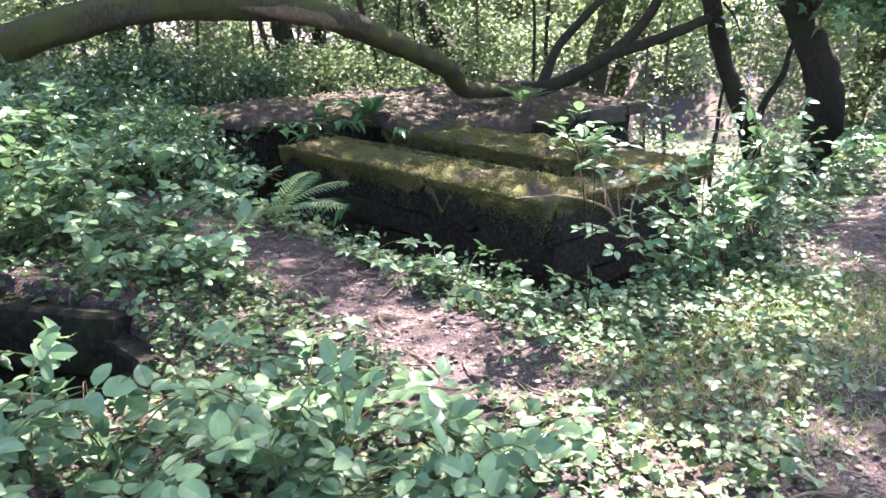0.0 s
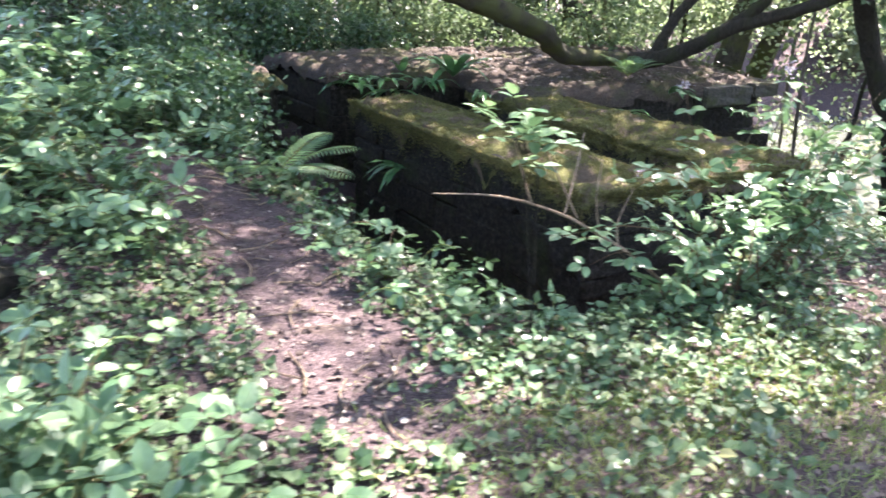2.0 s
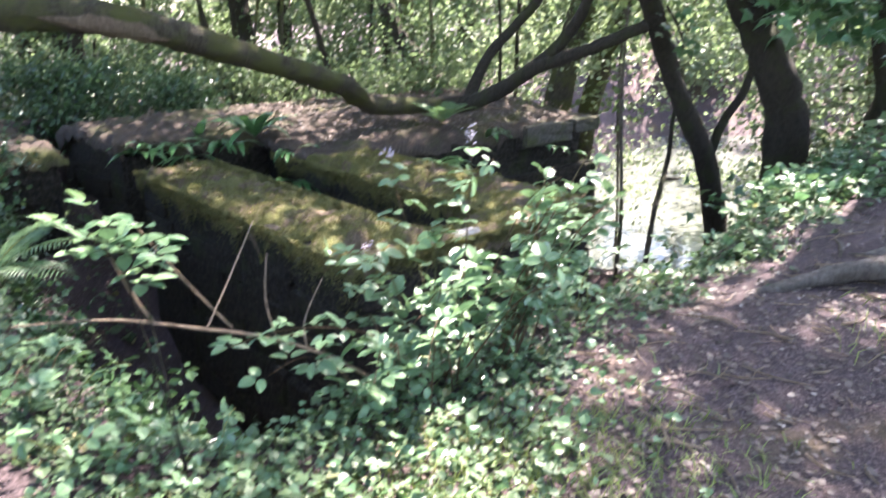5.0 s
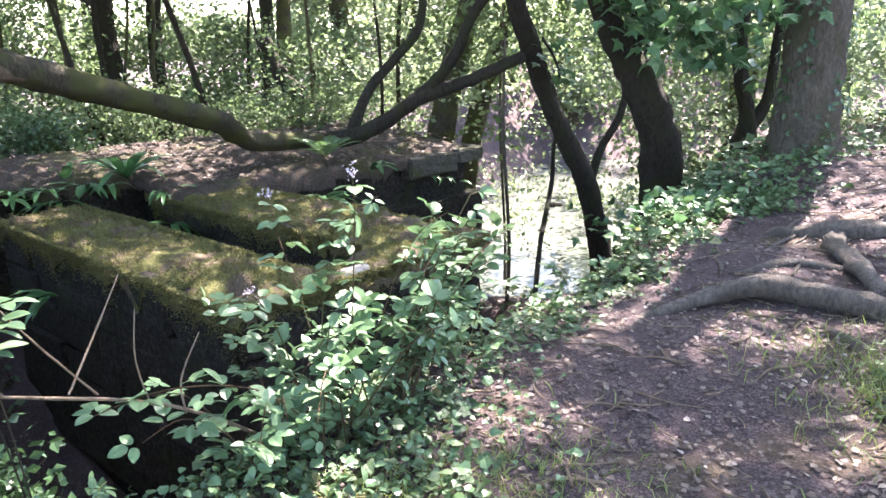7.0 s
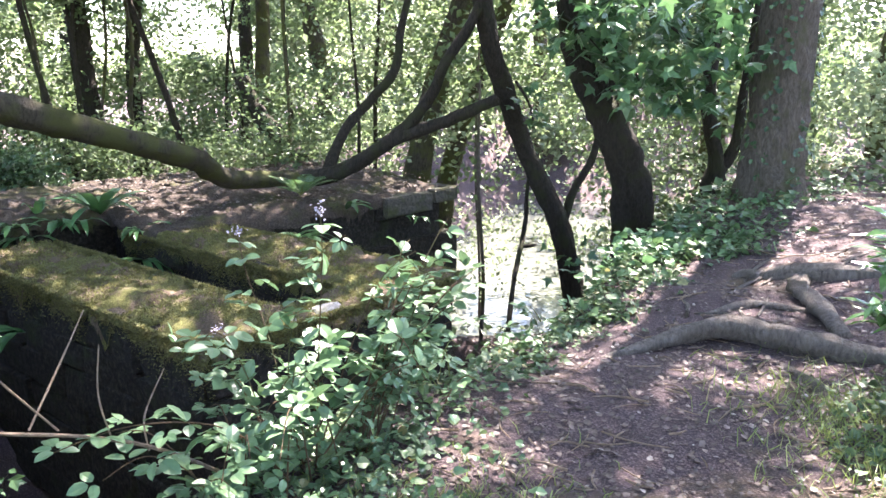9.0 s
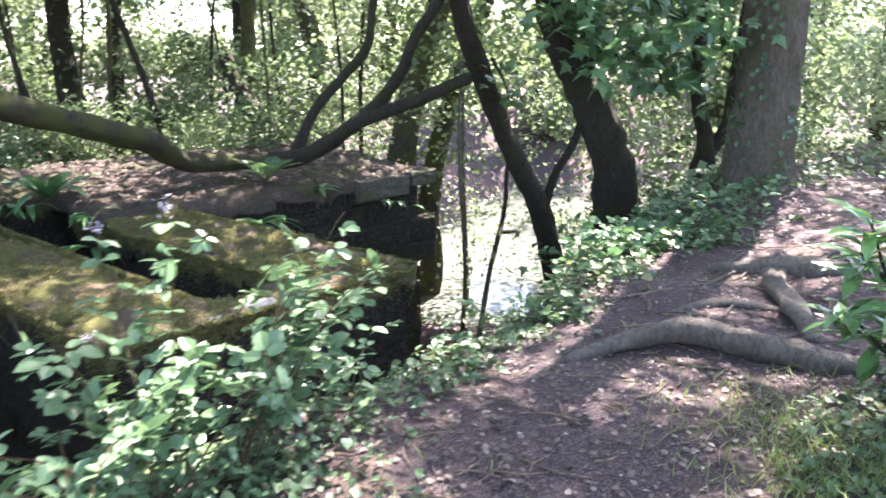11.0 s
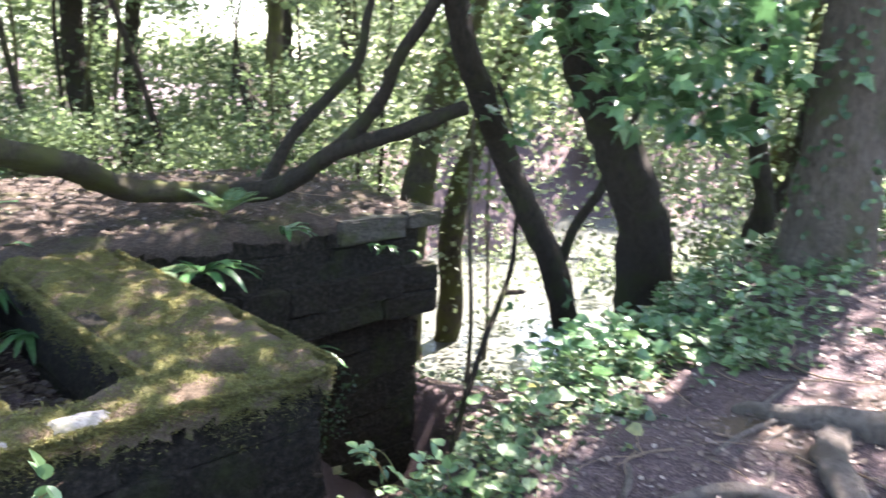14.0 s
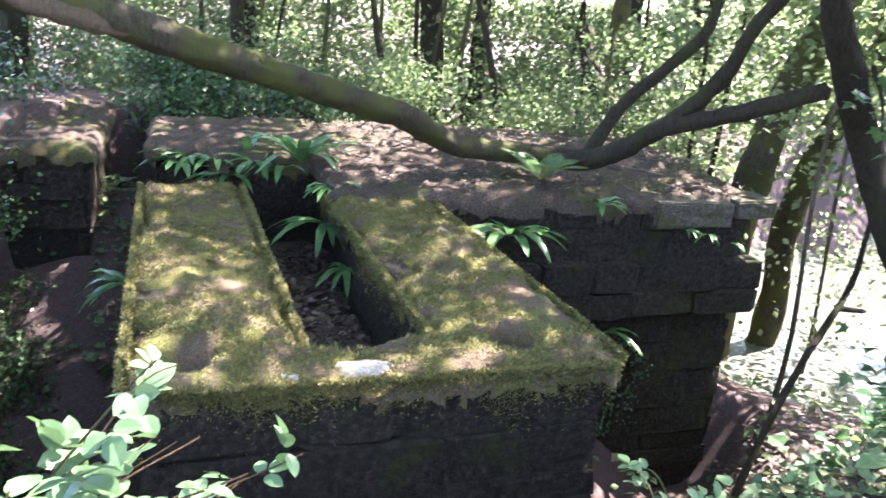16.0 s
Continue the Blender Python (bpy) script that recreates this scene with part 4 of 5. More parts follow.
def twigs(name, count, box, seed, surface, keep, label, ln=(0.06, 0.35)):
    g_ = np.random.default_rng(seed)
    x, y = g_.uniform(box[0], box[1], count), g_.uniform(box[2], box[3], count)
    k = g_.random(count) < keep(x, y)
    limbs = []
    for a, c in zip(x[k], y[k]):
        l_, w = g_.uniform(*ln), g_.uniform(0, 6.28)
        p = [(a + l_ * s * math.cos(w + 0.4 * s), c + l_ * s * math.sin(w + 0.4 * s)) for s in (0, 0.5, 1)]
        r_ = g_.uniform(0.002, 0.007)
        limbs.append(([(px, py, float(surface(px, py)) + 0.008 + r_) for px, py in p], (r_, r_, r_ * 0.5)))
    return tagged(new(name, tubes_mesh(name, limbs, TWIG, 5, 0.08, seed)), label, "twigs", kind="stuff")


twigs("fallen_twigs", 800, (-2.5, 6.5, 1.5, 9), 51, height, lambda x, y: (1 - 0.7 * cover(x, y)) * off_ruin(x, y), "small dry twigs scattered on the paths")
twigs("fallen_twigs", 60, (3.2, 5.5, 8, 12), 52, height, lambda x, y: np.ones(np.shape(x)), "tangled dry sticks in the gully", (0.2, 0.8))

twigs("fallen_twigs", 70, (-1.0, 4.5, 8, 14), 53, platform_z, in_plan(3.2, 5.9, 3.7, 5.6), "broken twigs round the fallen trunk", (0.25, 0.9))
twigs("fallen_twigs", 50, (2.6, 4.4, 4.0, 6.6), 54, height, lambda x, y: np.full(np.shape(x), 0.8), "dry sticks trodden into the path's edge", (0.08, 0.3))

# moss sprigs standing on the cushions
g_ = np.random.default_rng(61)
pick = MOSS_V[g_.integers(len(MOSS_V), size=90000)]
pick = pick[hash2(pick[:, 0], pick[:, 1], 3.3) + 0.5 * hash2(pick[:, 0], pick[:, 1], 9.0) > -0.35]
pick = pick + g_.normal(0, 0.009, pick.shape)
v, q = cards(pick - (0, 0, 0.004), directions(g_, len(pick), 0.9, 0.7), directions(g_, len(pick)), g_.uniform(0.012, 0.034, len(pick)), 0.3)
part("moss_sprigs", array_mesh("moss_sprigs", v, q, L_MOSS), walls)

# moss creeping down the upper faces in uneven tongues
faces = ((0, 2.48, "u", -0.012, -1), (0, 4.2, "n", -0.012, -1), (0, 4.3, "n", 2.5, 1), (0.3, 4.2, "n", 0.79, 1), (0.3, 4.2, "n", 1.61, -1))
hanging = []
for a0, a1, along, fixed, out in faces:
    m = int(9000 * (a1 - a0))
    a = g_.uniform(a0, a1, m)
    reach = np.clip(0.1 + 0.09 * hash2(a, fixed + 0 * a, 3.0) + 0.06 * hash2(a, fixed + 0 * a, 11.0), 0.02, 0.3)
    z = 0.02 - g_.exponential(1.0, m) * reach * 0.55
    off = fixed + out * (0.045 * np.exp(z * 9) + g_.uniform(-0.012, 0.012, m))
    x, y = plan(*((a, off) if along == "u" else (off, a)))
    hanging.append(np.stack([x, y, z], -1)[z > -0.4])
pick = np.vstack(hanging)
v, q = cards(pick, directions(g_, len(pick), 0.1, 0.8), directions(g_, len(pick)), g_.uniform(0.012, 0.03, len(pick)), 0.32)
part("hanging_moss", array_mesh("hanging_moss", v, q, L_MOSS), walls, "olive moss hanging down the stone faces")


# ---- brambles ----
def bramble(name, label, shoots, seed, leaf=(0.05, 0.085), step=0.07, category="bramble", mat=L_BRAMBLE, stem_mat=STEM, group="brambles", flat=2.4):
    """Arching shoots, each with its own leaves in threes and fives."""
    g_ = np.random.default_rng(seed)
    ob = thing(name, label, category, group=group)
    for i, (pts, bare) in enumerate(shoots):
        stem = part("stem", tubes_mesh("stem", [(pts, np.linspace(0.004, 0.002, len(pts)))], stem_mat, 6, 0.05, seed + i), ob)
        P = np.array(pts, float)
        seglen = np.r_[0, np.cumsum(np.linalg.norm(np.diff(P, axis=0), axis=1))]
        s = np.arange(bare * seglen[-1], seglen[-1], step)
        node = np.stack([np.interp(s, seglen, P[:, k]) for k in range(3)], -1)
        out = directions(g_, len(s), 0.25, 0.35)
        node2 = node + out * g_.uniform(0.03, 0.09, (len(s), 1))
        pos, ahead, up, size = [], [], [], []
        for a, d in zip(node2, out):
            sz = g_.uniform(*leaf)
            nrm = directions(g_, 1, flat, 0.5)[0]
            side = np.cross(nrm, d)
            for ang in ((0, 1.15, -1.15) if g_.random() < 0.6 else (0, 0.95, -0.95, 1.9, -1.9)):
                pos.append(a - d * sz * 0.22 * abs(ang) + (side if ang > 0 else -side) * sz * (0.1 if ang else 0.0))
                ahead.append(d * math.cos(ang) + side * math.sin(ang))
                up.append(nrm)
                size.append(sz * (1.0 if ang == 0 else 0.8))
        if pos:
            v, t = fine_leaves(pos, ahead, up, size)
            part("leaves", array_mesh("leaves", v, t, mat), stem)
    return ob


def arching(g_, base, count, reach, rise, towards=None):
    out = []
    for _ in range(count):
        w = g_.uniform(0, 6.28) if towards is None else towards + g_.normal(0, 0.7)
        l_, up_ = reach * g_.uniform(0.5, 1.1), rise * g_.uniform(0.55, 1.1)
        b0 = np.array(base) + g_.normal(0, 0.14, 3) * (1, 1, 0)
        d = np.array((math.cos(w), math.sin(w), 0))
        out.append(([tuple(b0), tuple(b0 + d * l_ * 0.3 + (0, 0, up_ * 0.7)), tuple(b0 + d * l_ * 0.65 + (0, 0, up_)), tuple(b0 + d * l_ + (0, 0, up_ * 0.8))], 0.15))
    return out


g_ = np.random.default_rng(71)
bramble("bramble", "leafy bramble with large toothed leaves by the path", arching(g_, (-0.35, 2.25, h(-0.35, 2.25)), 16, 0.6, 0.42) + [([(-0.3, 2.4, 0.1), (-0.24, 2.55, 0.32), (-0.2, 2.67, 0.47)], 0.4)], 71, (0.07, 0.11), 0.09)
bramble("bramble", "leafy bramble with large toothed leaves by the path", arching(g_, (-0.95, 2.1, h(-0.95, 2.1)), 14, 0.65, 0.4), 72, (0.06, 0.1), 0.09)
bramble("bramble", "low bramble spreading beside the path", arching(g_, (0.15, 2.0, h(0.15, 2.0)), 12, 0.5, 0.3), 73, (0.06, 0.1), 0.085)
bramble("bramble", "bramble hanging over the dark hollow", arching(g_, (-1.75, 4.75, h(-1.75, 4.75)), 14, 0.9, 0.5), 74, (0.06, 0.1), 0.09)
bramble("bramble", "bramble hanging over the dark hollow", arching(g_, (-2.3, 2.2, 0.1), 14, 1.0, 0.6, 1.2), 75, (0.06, 0.1), 0.09)
bramble("bramble", "bramble hanging over the dark hollow", arching(g_, (-2.95, 3.9, 0.2), 14, 1.0, 0.7, -0.2), 76, (0.06, 0.1), 0.09)
bramble("bramble", "bramble shoots on the shaded bank", arching(g_, (-2.6, 5.6, h(-2.6, 5.6)), 14, 0.9, 0.6), 77, (0.06, 0.1), 0.09)
for x, y, n_, reach, rise in ((-1.55, 2.15, 12, 0.7, 0.5), (-3.1, 3.2, 12, 0.9, 0.7), (-2.2, 4.5, 14, 0.8, 0.6), (-1.35, 4.1, 10, 0.5, 0.35), (-3.2, 5.0, 12, 0.9, 0.8), (-3.4, 6.6, 12, 0.9, 0.7)):
    bramble("bramble", "shaded bramble with broad leaves round the pit", arching(g_, (x, y, h(x, y)), n_, reach, rise), int(100 * (x + y)) % 997, (0.075, 0.115), 0.09)
for x, y in ((0.15, 4.25), (-0.3, 4.65), (0.6, 4.0)):
    bramble("bramble", "low bramble along the ditch edge", arching(g_, (x, y, h(x, y)), 5, 0.35, 0.2), int(100 * (x + 2 * y)) % 991, (0.05, 0.085), 0.08)
big = arching(g_, (1.75, 4.62, h(1.75, 4.62)), 12, 0.55, 0.6) + arching(g_, (1.45, 4.45, h(1.45, 4.45)), 6, 0.5, 0.36)
big += [([(1.8, 4.6, 0.1), (1.83, 4.62, 0.6), (1.86, 4.6, 1.0), (1.86, 4.6, 1.18)], 0.3), ([(1.8, 4.65, 0.1), (1.95, 4.75, 0.55), (2.1, 4.85, 0.85), (2.25, 4.9, 0.95)], 0.3), ([(1.7, 4.65, 0.1), (1.7, 4.75, 0.6), (1.83, 4.83, 0.95), (1.95, 4.8, 1.05)], 0.3),
        ([(1.75, 4.6, 0.1), (1.6, 4.85, 0.6), (1.5, 5.0, 0.85), (1.46, 5.09, 1.0)], 0.3), ([(1.7, 4.5, 0.1), (1.5, 4.35, 0.4), (1.2, 4.2, 0.5), (0.9, 4.15, 0.42)], 0.2), ([(1.8, 4.6, 0.1), (2.05, 4.5, 0.5), (2.2, 4.45, 0.6)], 0.3), ([(1.9, 4.8, 0.0), (2.2, 5.2, 0.4), (2.35, 5.5, 0.55)], 0.2), ([(1.95, 4.75, 0.0), (2.15, 4.95, 0.6), (2.35, 5.1, 0.95), (2.42, 5.15, 1.05)], 0.35), ([(1.95, 4.8, 0.0), (2.1, 5.1, 0.55), (2.2, 5.3, 0.85), (2.25, 5.4, 0.9)], 0.3), ([(2.0, 4.75, 0.0), (2.2, 4.95, 0.45), (2.4, 5.05, 0.65), (2.55, 5.12, 0.7)], 0.3), ([(2.0, 4.85, 0.0), (2.2, 5.1, 0.4), (2.45, 5.3, 0.5), (2.6, 5.4, 0.45)], 0.25), ([(1.95, 4.7, 0.0), (2.2, 4.85, 0.6), (2.3, 4.9, 0.85)], 0.35)]
for _ in range(8):
    tip = (g_.uniform(2.15, 2.6), g_.uniform(4.95, 5.5), g_.uniform(0.35, 0.95))
    big.append(([(2.0 + 0.1 * g_.normal(), 4.8 + 0.1 * g_.normal(), 0.0), ((2.0 + tip[0]) / 2, (4.8 + tip[1]) / 2 - 0.03, tip[2] * 0.75), tip], 0.35))
bush = bramble("bramble", "tall bramble thicket with pale sunlit leaves on the ditch edge", big, 78, (0.055, 0.1), 0.08, stem_mat=RED_STEM)
for x, y, z in ((1.46, 5.09, 1.03), (1.3, 5.3, 0.5), (1.86, 4.58, 1.2)):
    p = np.array((x, y, z)) + g_.normal(0, 0.016, (26, 3))
    v, t = leaves(p, directions(g_, 26), directions(g_, 26), g_.uniform(0.008, 0.015, 26), LEAF_BROAD)
    tagged(part("flower_head", array_mesh("flower_head", v, t, PETAL), bush, "small lilac flower head"), kind="stuff")
crest = (0.78, 3.72, 0.9)
sprays = [([(0.86, 3.85, 0.0), (0.82, 3.78, 0.5), crest], 0.97), ([(0.86, 3.85, 0.0), (0.85, 3.76, 0.55), (0.84, 3.7, 0.88)], 0.97)]
for tip in ((0.6, 3.58, 1.1), (0.74, 3.62, 1.13), (0.97, 3.6, 0.98), (0.9, 3.72, 1.06), (0.6, 3.7, 0.96), (0.76, 3.5, 1.0)):
    sprays.append(([crest, tuple(0.5 * (a + b_) + 0.02 for a, b_ in zip(crest, tip)), tip], 0.3))
bramble("bramble", "upright shoot with flat sprays of sunlit white-green leaves", sprays, 79, (0.06, 0.09), 0.055, stem_mat=BARK, flat=6.0)
bramble("bramble", "thin upright shoot with paired leaves", [([(-1.08, 4.2, 0.1), (-1.09, 4.18, 0.5), (-1.08, 4.16, 0.9)], 0.3)], 80, (0.05, 0.07), 0.11)
bramble("bramble", "young shoots at the ditch edge", arching(g_, (2.95, 6.2, h(2.95, 6.2)), 7, 0.22, 0.12), 81, (0.045, 0.07), 0.06, mat=L_FERN)
bramble("bramble", "young shoots at the ditch edge", arching(g_, (3.45, 6.9, h(3.45, 6.9)), 7, 0.25, 0.16), 82, (0.045, 0.07), 0.06, mat=L_FERN)
bramble("bramble", "young shoots at the ditch edge", arching(g_, (2.35, 5.5, h(2.35, 5.5)), 9, 0.3, 0.25), 83, (0.045, 0.075), 0.07)

# bare branch over the ditch
dead = thing("dead_branch", "bare pale branch reaching over the ditch", "dead branch")
part("limb", tubes_mesh("limb", [([(1.5, 4.6, 0.05), (1.25, 4.4, 0.3), (1.07, 4.2, 0.46), (0.93, 3.9, 0.62), (0.7, 3.72, 0.72), (0.45, 3.6, 0.74)], (0.01, 0.009, 0.008, 0.007, 0.005, 0.003))], TWIG, 7, 0.08, 91), dead)
for i, p in enumerate(([(0.95, 3.95, 0.61), (0.97, 4.2, 0.74), (0.98, 4.45, 0.86)], [(1.0, 4.05, 0.56), (0.9, 3.9, 0.8), (0.8, 3.8, 1.02)], [(0.82, 3.8, 0.68), (0.78, 3.74, 0.82), (0.74, 3.7, 0.98)], [(1.1, 4.25, 0.44), (1.07, 4.25, 0.6), (1.08, 4.28, 0.78)], [(1.2, 4.35, 0.33), (1.18, 4.4, 0.45), (1.24, 4.5, 0.6)])):
    part("twig", tubes_mesh("twig", [(p, (0.0045, 0.004, 0.0025))], TWIG, 6, 0.08, 95 + i), dead)
gully_stick = thing("dead_branch", "crooked dark branch standing in the gully", "dead branch")
part("limb", tubes_mesh("limb", [([(3.35, 9.1, -3.3), (3.42, 9.5, -2.3), (3.6, 10.3, -1.45), (3.85, 11.3, -0.95), (4.1, 12.05, -0.55), (4.18, 12.2, -0.25), (4.2, 12.2, 0.2), (4.28, 12.2, 0.6)], (0.035, 0.035, 0.035, 0.035, 0.038, 0.03, 0.025, 0.015))], BARK, 8, 0.09, 101), gully_stick)
part("limb", tubes_mesh("limb", [([(4.08, 12.0, -0.58), (4.3, 12.2, -0.62), (4.34, 12.25, -0.62)], (0.03, 0.02, 0.01))], BARK, 7, 0.09, 102), gully_stick)
for i, (x, y, top) in enumerate(((3.75, 13.6, 1.6), (4.1, 16.5, 2.6))):
    tree("sapling", [(x, y, h(x, y) - 0.1), (x + 0.05, y, h(x, y) + 1.0), (x - 0.03, y, 0.2), (x + 0.05 * i, y, top)], (0.035, 0.028, 0.024, 0.015), BARK_GREY, "slender grey sapling by the water", seed=110 + i, category="sapling", group="saplings", seg=8)
for i, (p0, p1) in enumerate((((-1.24, 17.4, -0.6), (-2.0, 16.6, 3.0)),)):
    tree("sapling", [p0, tuple((a + b_) / 2 + 0.05 for a, b_ in zip(p0, p1)), p1], (0.07, 0.06, 0.05), BARK, "thin dark leaning sapling", seed=120 + i, category="sapling", group="saplings", seg=8)


# ---- roots on the path ----
def root(pts, radii, label, seed):
    ob = thing("tree_root", label, "tree root", group="roots across the path")
    part("root", tubes_mesh("root", [([(x, y, h(x, y) + dz) for x, y, dz in pts], radii)], BARK_ROOT, 12, 0.13, seed), ob)


root([(3.3, 5.95, -0.06), (3.6, 6.03, 0.0), (3.95, 6.12, 0.05), (4.25, 6.1, 0.09), (4.5, 5.92, 0.07), (4.8, 5.74, 0.04), (5.15, 5.62, -0.05)], (0.02, 0.04, 0.06, 0.075, 0.07, 0.075, 0.065), "thick grey root humped across the path", 131)
root([(5.45, 7.35, -0.04), (5.21, 6.99, 0.03), (5.11, 6.51, 0.05), (4.98, 6.0, 0.0)], (0.07, 0.065, 0.06, 0.04), "pale worn root along the path", 132)
root([(5.0, 7.6, -0.02), (5.45, 7.2, 0.03), (5.9, 6.9, -0.02)], (0.05, 0.08, 0.06), "pale worn root along the path", 133)
root([(4.3, 6.6, -0.01), (4.7, 6.7, 0.02), (5.1, 6.55, 0.0)], (0.02, 0.028, 0.02), "thin root across the path", 134)
root([(4.35, 5.0, -0.01), (4.45, 5.4, 0.015), (4.4, 5.7, 0.0)], (0.02, 0.03, 0.02), "thin root across the path", 135)


g_ = np.random.default_rng(137)
for i in range(16):
    x, y, w = g_.uniform(4.1, 5.9), g_.uniform(5.9, 7.7), g_.uniform(-0.6, 1.3)
    bend, ln = g_.normal(0, 0.35), g_.uniform(0.35, 0.95)
    line = [(x + ln * s_ * math.cos(w + bend * s_), y + ln * s_ * math.sin(w + bend * s_), 0.012 * math.sin(3.14 * s_)) for s_ in (0, 0.33, 0.66, 1)]
    root(line, [f * g_.uniform(0.8, 1.5) for f in (0.008, 0.012, 0.011, 0.006)], "thin bare root worn pale on the path", 140 + i)


# ---- ferns ----
def frond_leaf(g_, base, tip_dir, length, width, mat_rows):
    """One feathered frond: paired leaflets along an arching rib."""
    n_ = 20
    s = np.linspace(0.12, 1, n_)
    d = np.array(tip_dir, float)
    d /= np.linalg.norm(d)
    rib = base + np.outer(s * length, d) - np.outer((s**2) * length * 0.35, (0, 0, 1))
    tang = np.gradient(rib, axis=0)
    tang /= np.linalg.norm(tang, axis=1)[:, None]
    side = np.cross(tang, (0, 0, 1))
    side /= np.linalg.norm(side, axis=1)[:, None] + 1e-9
    wid = width * np.sin(np.pi * (0.12 + 0.86 * s)) ** 0.8 + 0.01
    pos = np.vstack([rib, rib])
    ahead = np.vstack([side + 0.45 * tang, -side + 0.45 * tang])
    up = np.cross(np.vstack([side, side]), np.vstack([tang, tang]))
    return pos, ahead, up, np.r_[wid, wid], rib


def fern(label, at, fronds, seed, length=0.5, width=0.13, lift=0.9, towards=None, mat=L_FERN, ways=()):
    g_ = np.random.default_rng(seed)
    ob = thing("fern", label, "fern", group="ferns")
    for i in range(fronds):
        w = 6.283 * i / fronds + g_.normal(0, 0.3) if towards is None else towards + g_.normal(0, 0.6)
        l_ = length * g_.uniform(0.75, 1.1)
        pos, ahead, up, size, rib = frond_leaf(g_, np.array(at, float), ways[i] if ways else (math.cos(w), math.sin(w), lift * g_.uniform(0.7, 1.2)), l_, width, None)
        v, t = leaves(pos, ahead, up, size, [(0, 0.02), (0.22, 0.052), (0.65, 0.038), (1, 0)], 0.03, 0.1)
        fr = part("frond", array_mesh("frond", v, t, mat), ob)
        part("rib", tubes_mesh("rib", [([tuple(np.array(at)), *map(tuple, rib[::6])], np.linspace(0.004, 0.0015, len(rib[::6]) + 1))], STEM, 5, 0.02, seed + i), fr)
    return ob


def strap_fern(label, at, fronds, seed, length=0.38, lift=0.9, towards=None, spread=0.8):
    """Undivided strap-like fronds in a shuttlecock."""
    g_ = np.random.default_rng(seed)
    ob = thing("strap_fern", label, "fern", group="strap ferns")
    for i in range(fronds):
        w = 6.283 * i / fronds + g_.normal(0, 0.3) if towards is None else towards + g_.normal(0, spread)
        l_, n_ = 1.3 * length * g_.uniform(0.65, 1.1), 9
        s = np.linspace(0, 1, n_)
        d = np.array((math.cos(w), math.sin(w), lift * g_.uniform(0.6, 1.2)))
        d /= np.linalg.norm(d)
        rib = np.array(at) + np.outer(s * l_, d) - np.outer(s**2.2 * l_ * g_.uniform(0.35, 0.75), (0, 0, 1))
        side = np.cross(d, (0, 0, 1))
        side /= np.linalg.norm(side) + 1e-9
        wid = 0.028 * l_ / 0.38 * np.array((0.25, 0.8, 1, 1.05, 1.05, 1, 0.85, 0.55, 0.05)) * (1 + 0.08 * np.sin(np.arange(n_) * 2.1))
        wave = 0.006 * np.sin(np.arange(n_) * 2.4 + g_.uniform(0, 6))
        v = np.concatenate([rib + np.outer(wid, side) + np.outer(0.008 + wave, (0, 0, 1)), rib, rib - np.outer(wid, side) + np.outer(0.008 - wave, (0, 0, 1))])
        q = [(k, k + 1, n_ + k + 1, n_ + k) for k in range(n_ - 1)] + [(n_ + k, n_ + k + 1, 2 * n_ + k + 1, 2 * n_ + k) for k in range(n_ - 1)]
        part("frond", array_mesh("frond", v, q, L_HART, True), ob)
    return ob


SF = "glossy strap-leaved fern growing from the old masonry"
TO_CAMERA = -0.85
strap_fern(SF, (*plan(1.42, 4.34), 0.2), 20, 201, 0.6, 1.2)
strap_fern("upright strap fern on the platform edge", (*plan(0.95, 4.85), 0.12), 7, 202, 0.42, 3.0)
strap_fern(SF, (*plan(1.55, 3.7), -0.25), 10, 203, 0.45, 0.4, 3.9)
strap_fern(SF, (*plan(1.62, 3.0), -0.45), 6, 204, 0.35, 0.3, 3.9)
strap_fern(SF, (*plan(3.3, 3.4), -0.3), 14, 205, 0.6, 0.8, TO_CAMERA, 1.1)
strap_fern(SF, (*plan(4.2, 3.38), 0.0), 7, 206, 0.4, 0.7, TO_CAMERA)
strap_fern("small strap fern low on the dark wall", (*plan(4.5, 3.42), -1.38), 5, 207, 0.4, 0.6, TO_CAMERA)
strap_fern(SF, (*plan(0.3, 4.85), 0.05), 6, 208, 0.4, 0.7, -2.2)
strap_fern(SF, (*plan(0.75, 4.6), 0.0), 7, 209, 0.35, 0.5, -1.2)
for i, (u, n, z) in enumerate(((0.4, 4.86, 0.1), (0.62, 4.62, 0.12), (1.0, 4.5, 0.14), (1.25, 4.48, 0.1), (1.66, 3.95, 0.02))):
    strap_fern(SF, (*plan(u, n), z), 8, 240 + i, 0.36, 0.7, TO_CAMERA - 0.6, 1.0)
strap_fern(SF, (*plan(-0.1, 2.7), -0.45), 8, 210, 0.35, 0.5, -2.4)
for i, (u, z) in enumerate(((5.3, -0.25), (5.9, -0.4), (5.6, -0.3))):
    strap_fern("tiny strap fern in a wall joint", (*plan(u, 3.4), z), 4, 220 + i, 0.18, 0.4, TO_CAMERA)
fern("feathery green fern beside the fallen trunk", (1.2, 11.7, 0.22), 11, 231, 0.6, 0.13, 1.1)
fern("bright feathery fern at the ditch edge", (-1.22, 5.9, h(-1.22, 5.9)), 5, 232, 0.82, 0.19, ways=((1, 0.05, 0.85), (1, -0.15, 0.5), (0.9, -0.45, 0.65), (0.1, -1, 0.7), (0.5, 0.6, 0.9)))
fern("feathery fern on the wall side", (*plan(2.62, 2.9), -0.08), 4, 233, 0.45, 0.1, 0.5, -0.6)
fern("shaded fern on the hollow's rim", (-2.2, 7.6, h(-2.2, 7.6)), 6, 234, 0.6, 0.13, 0.8)


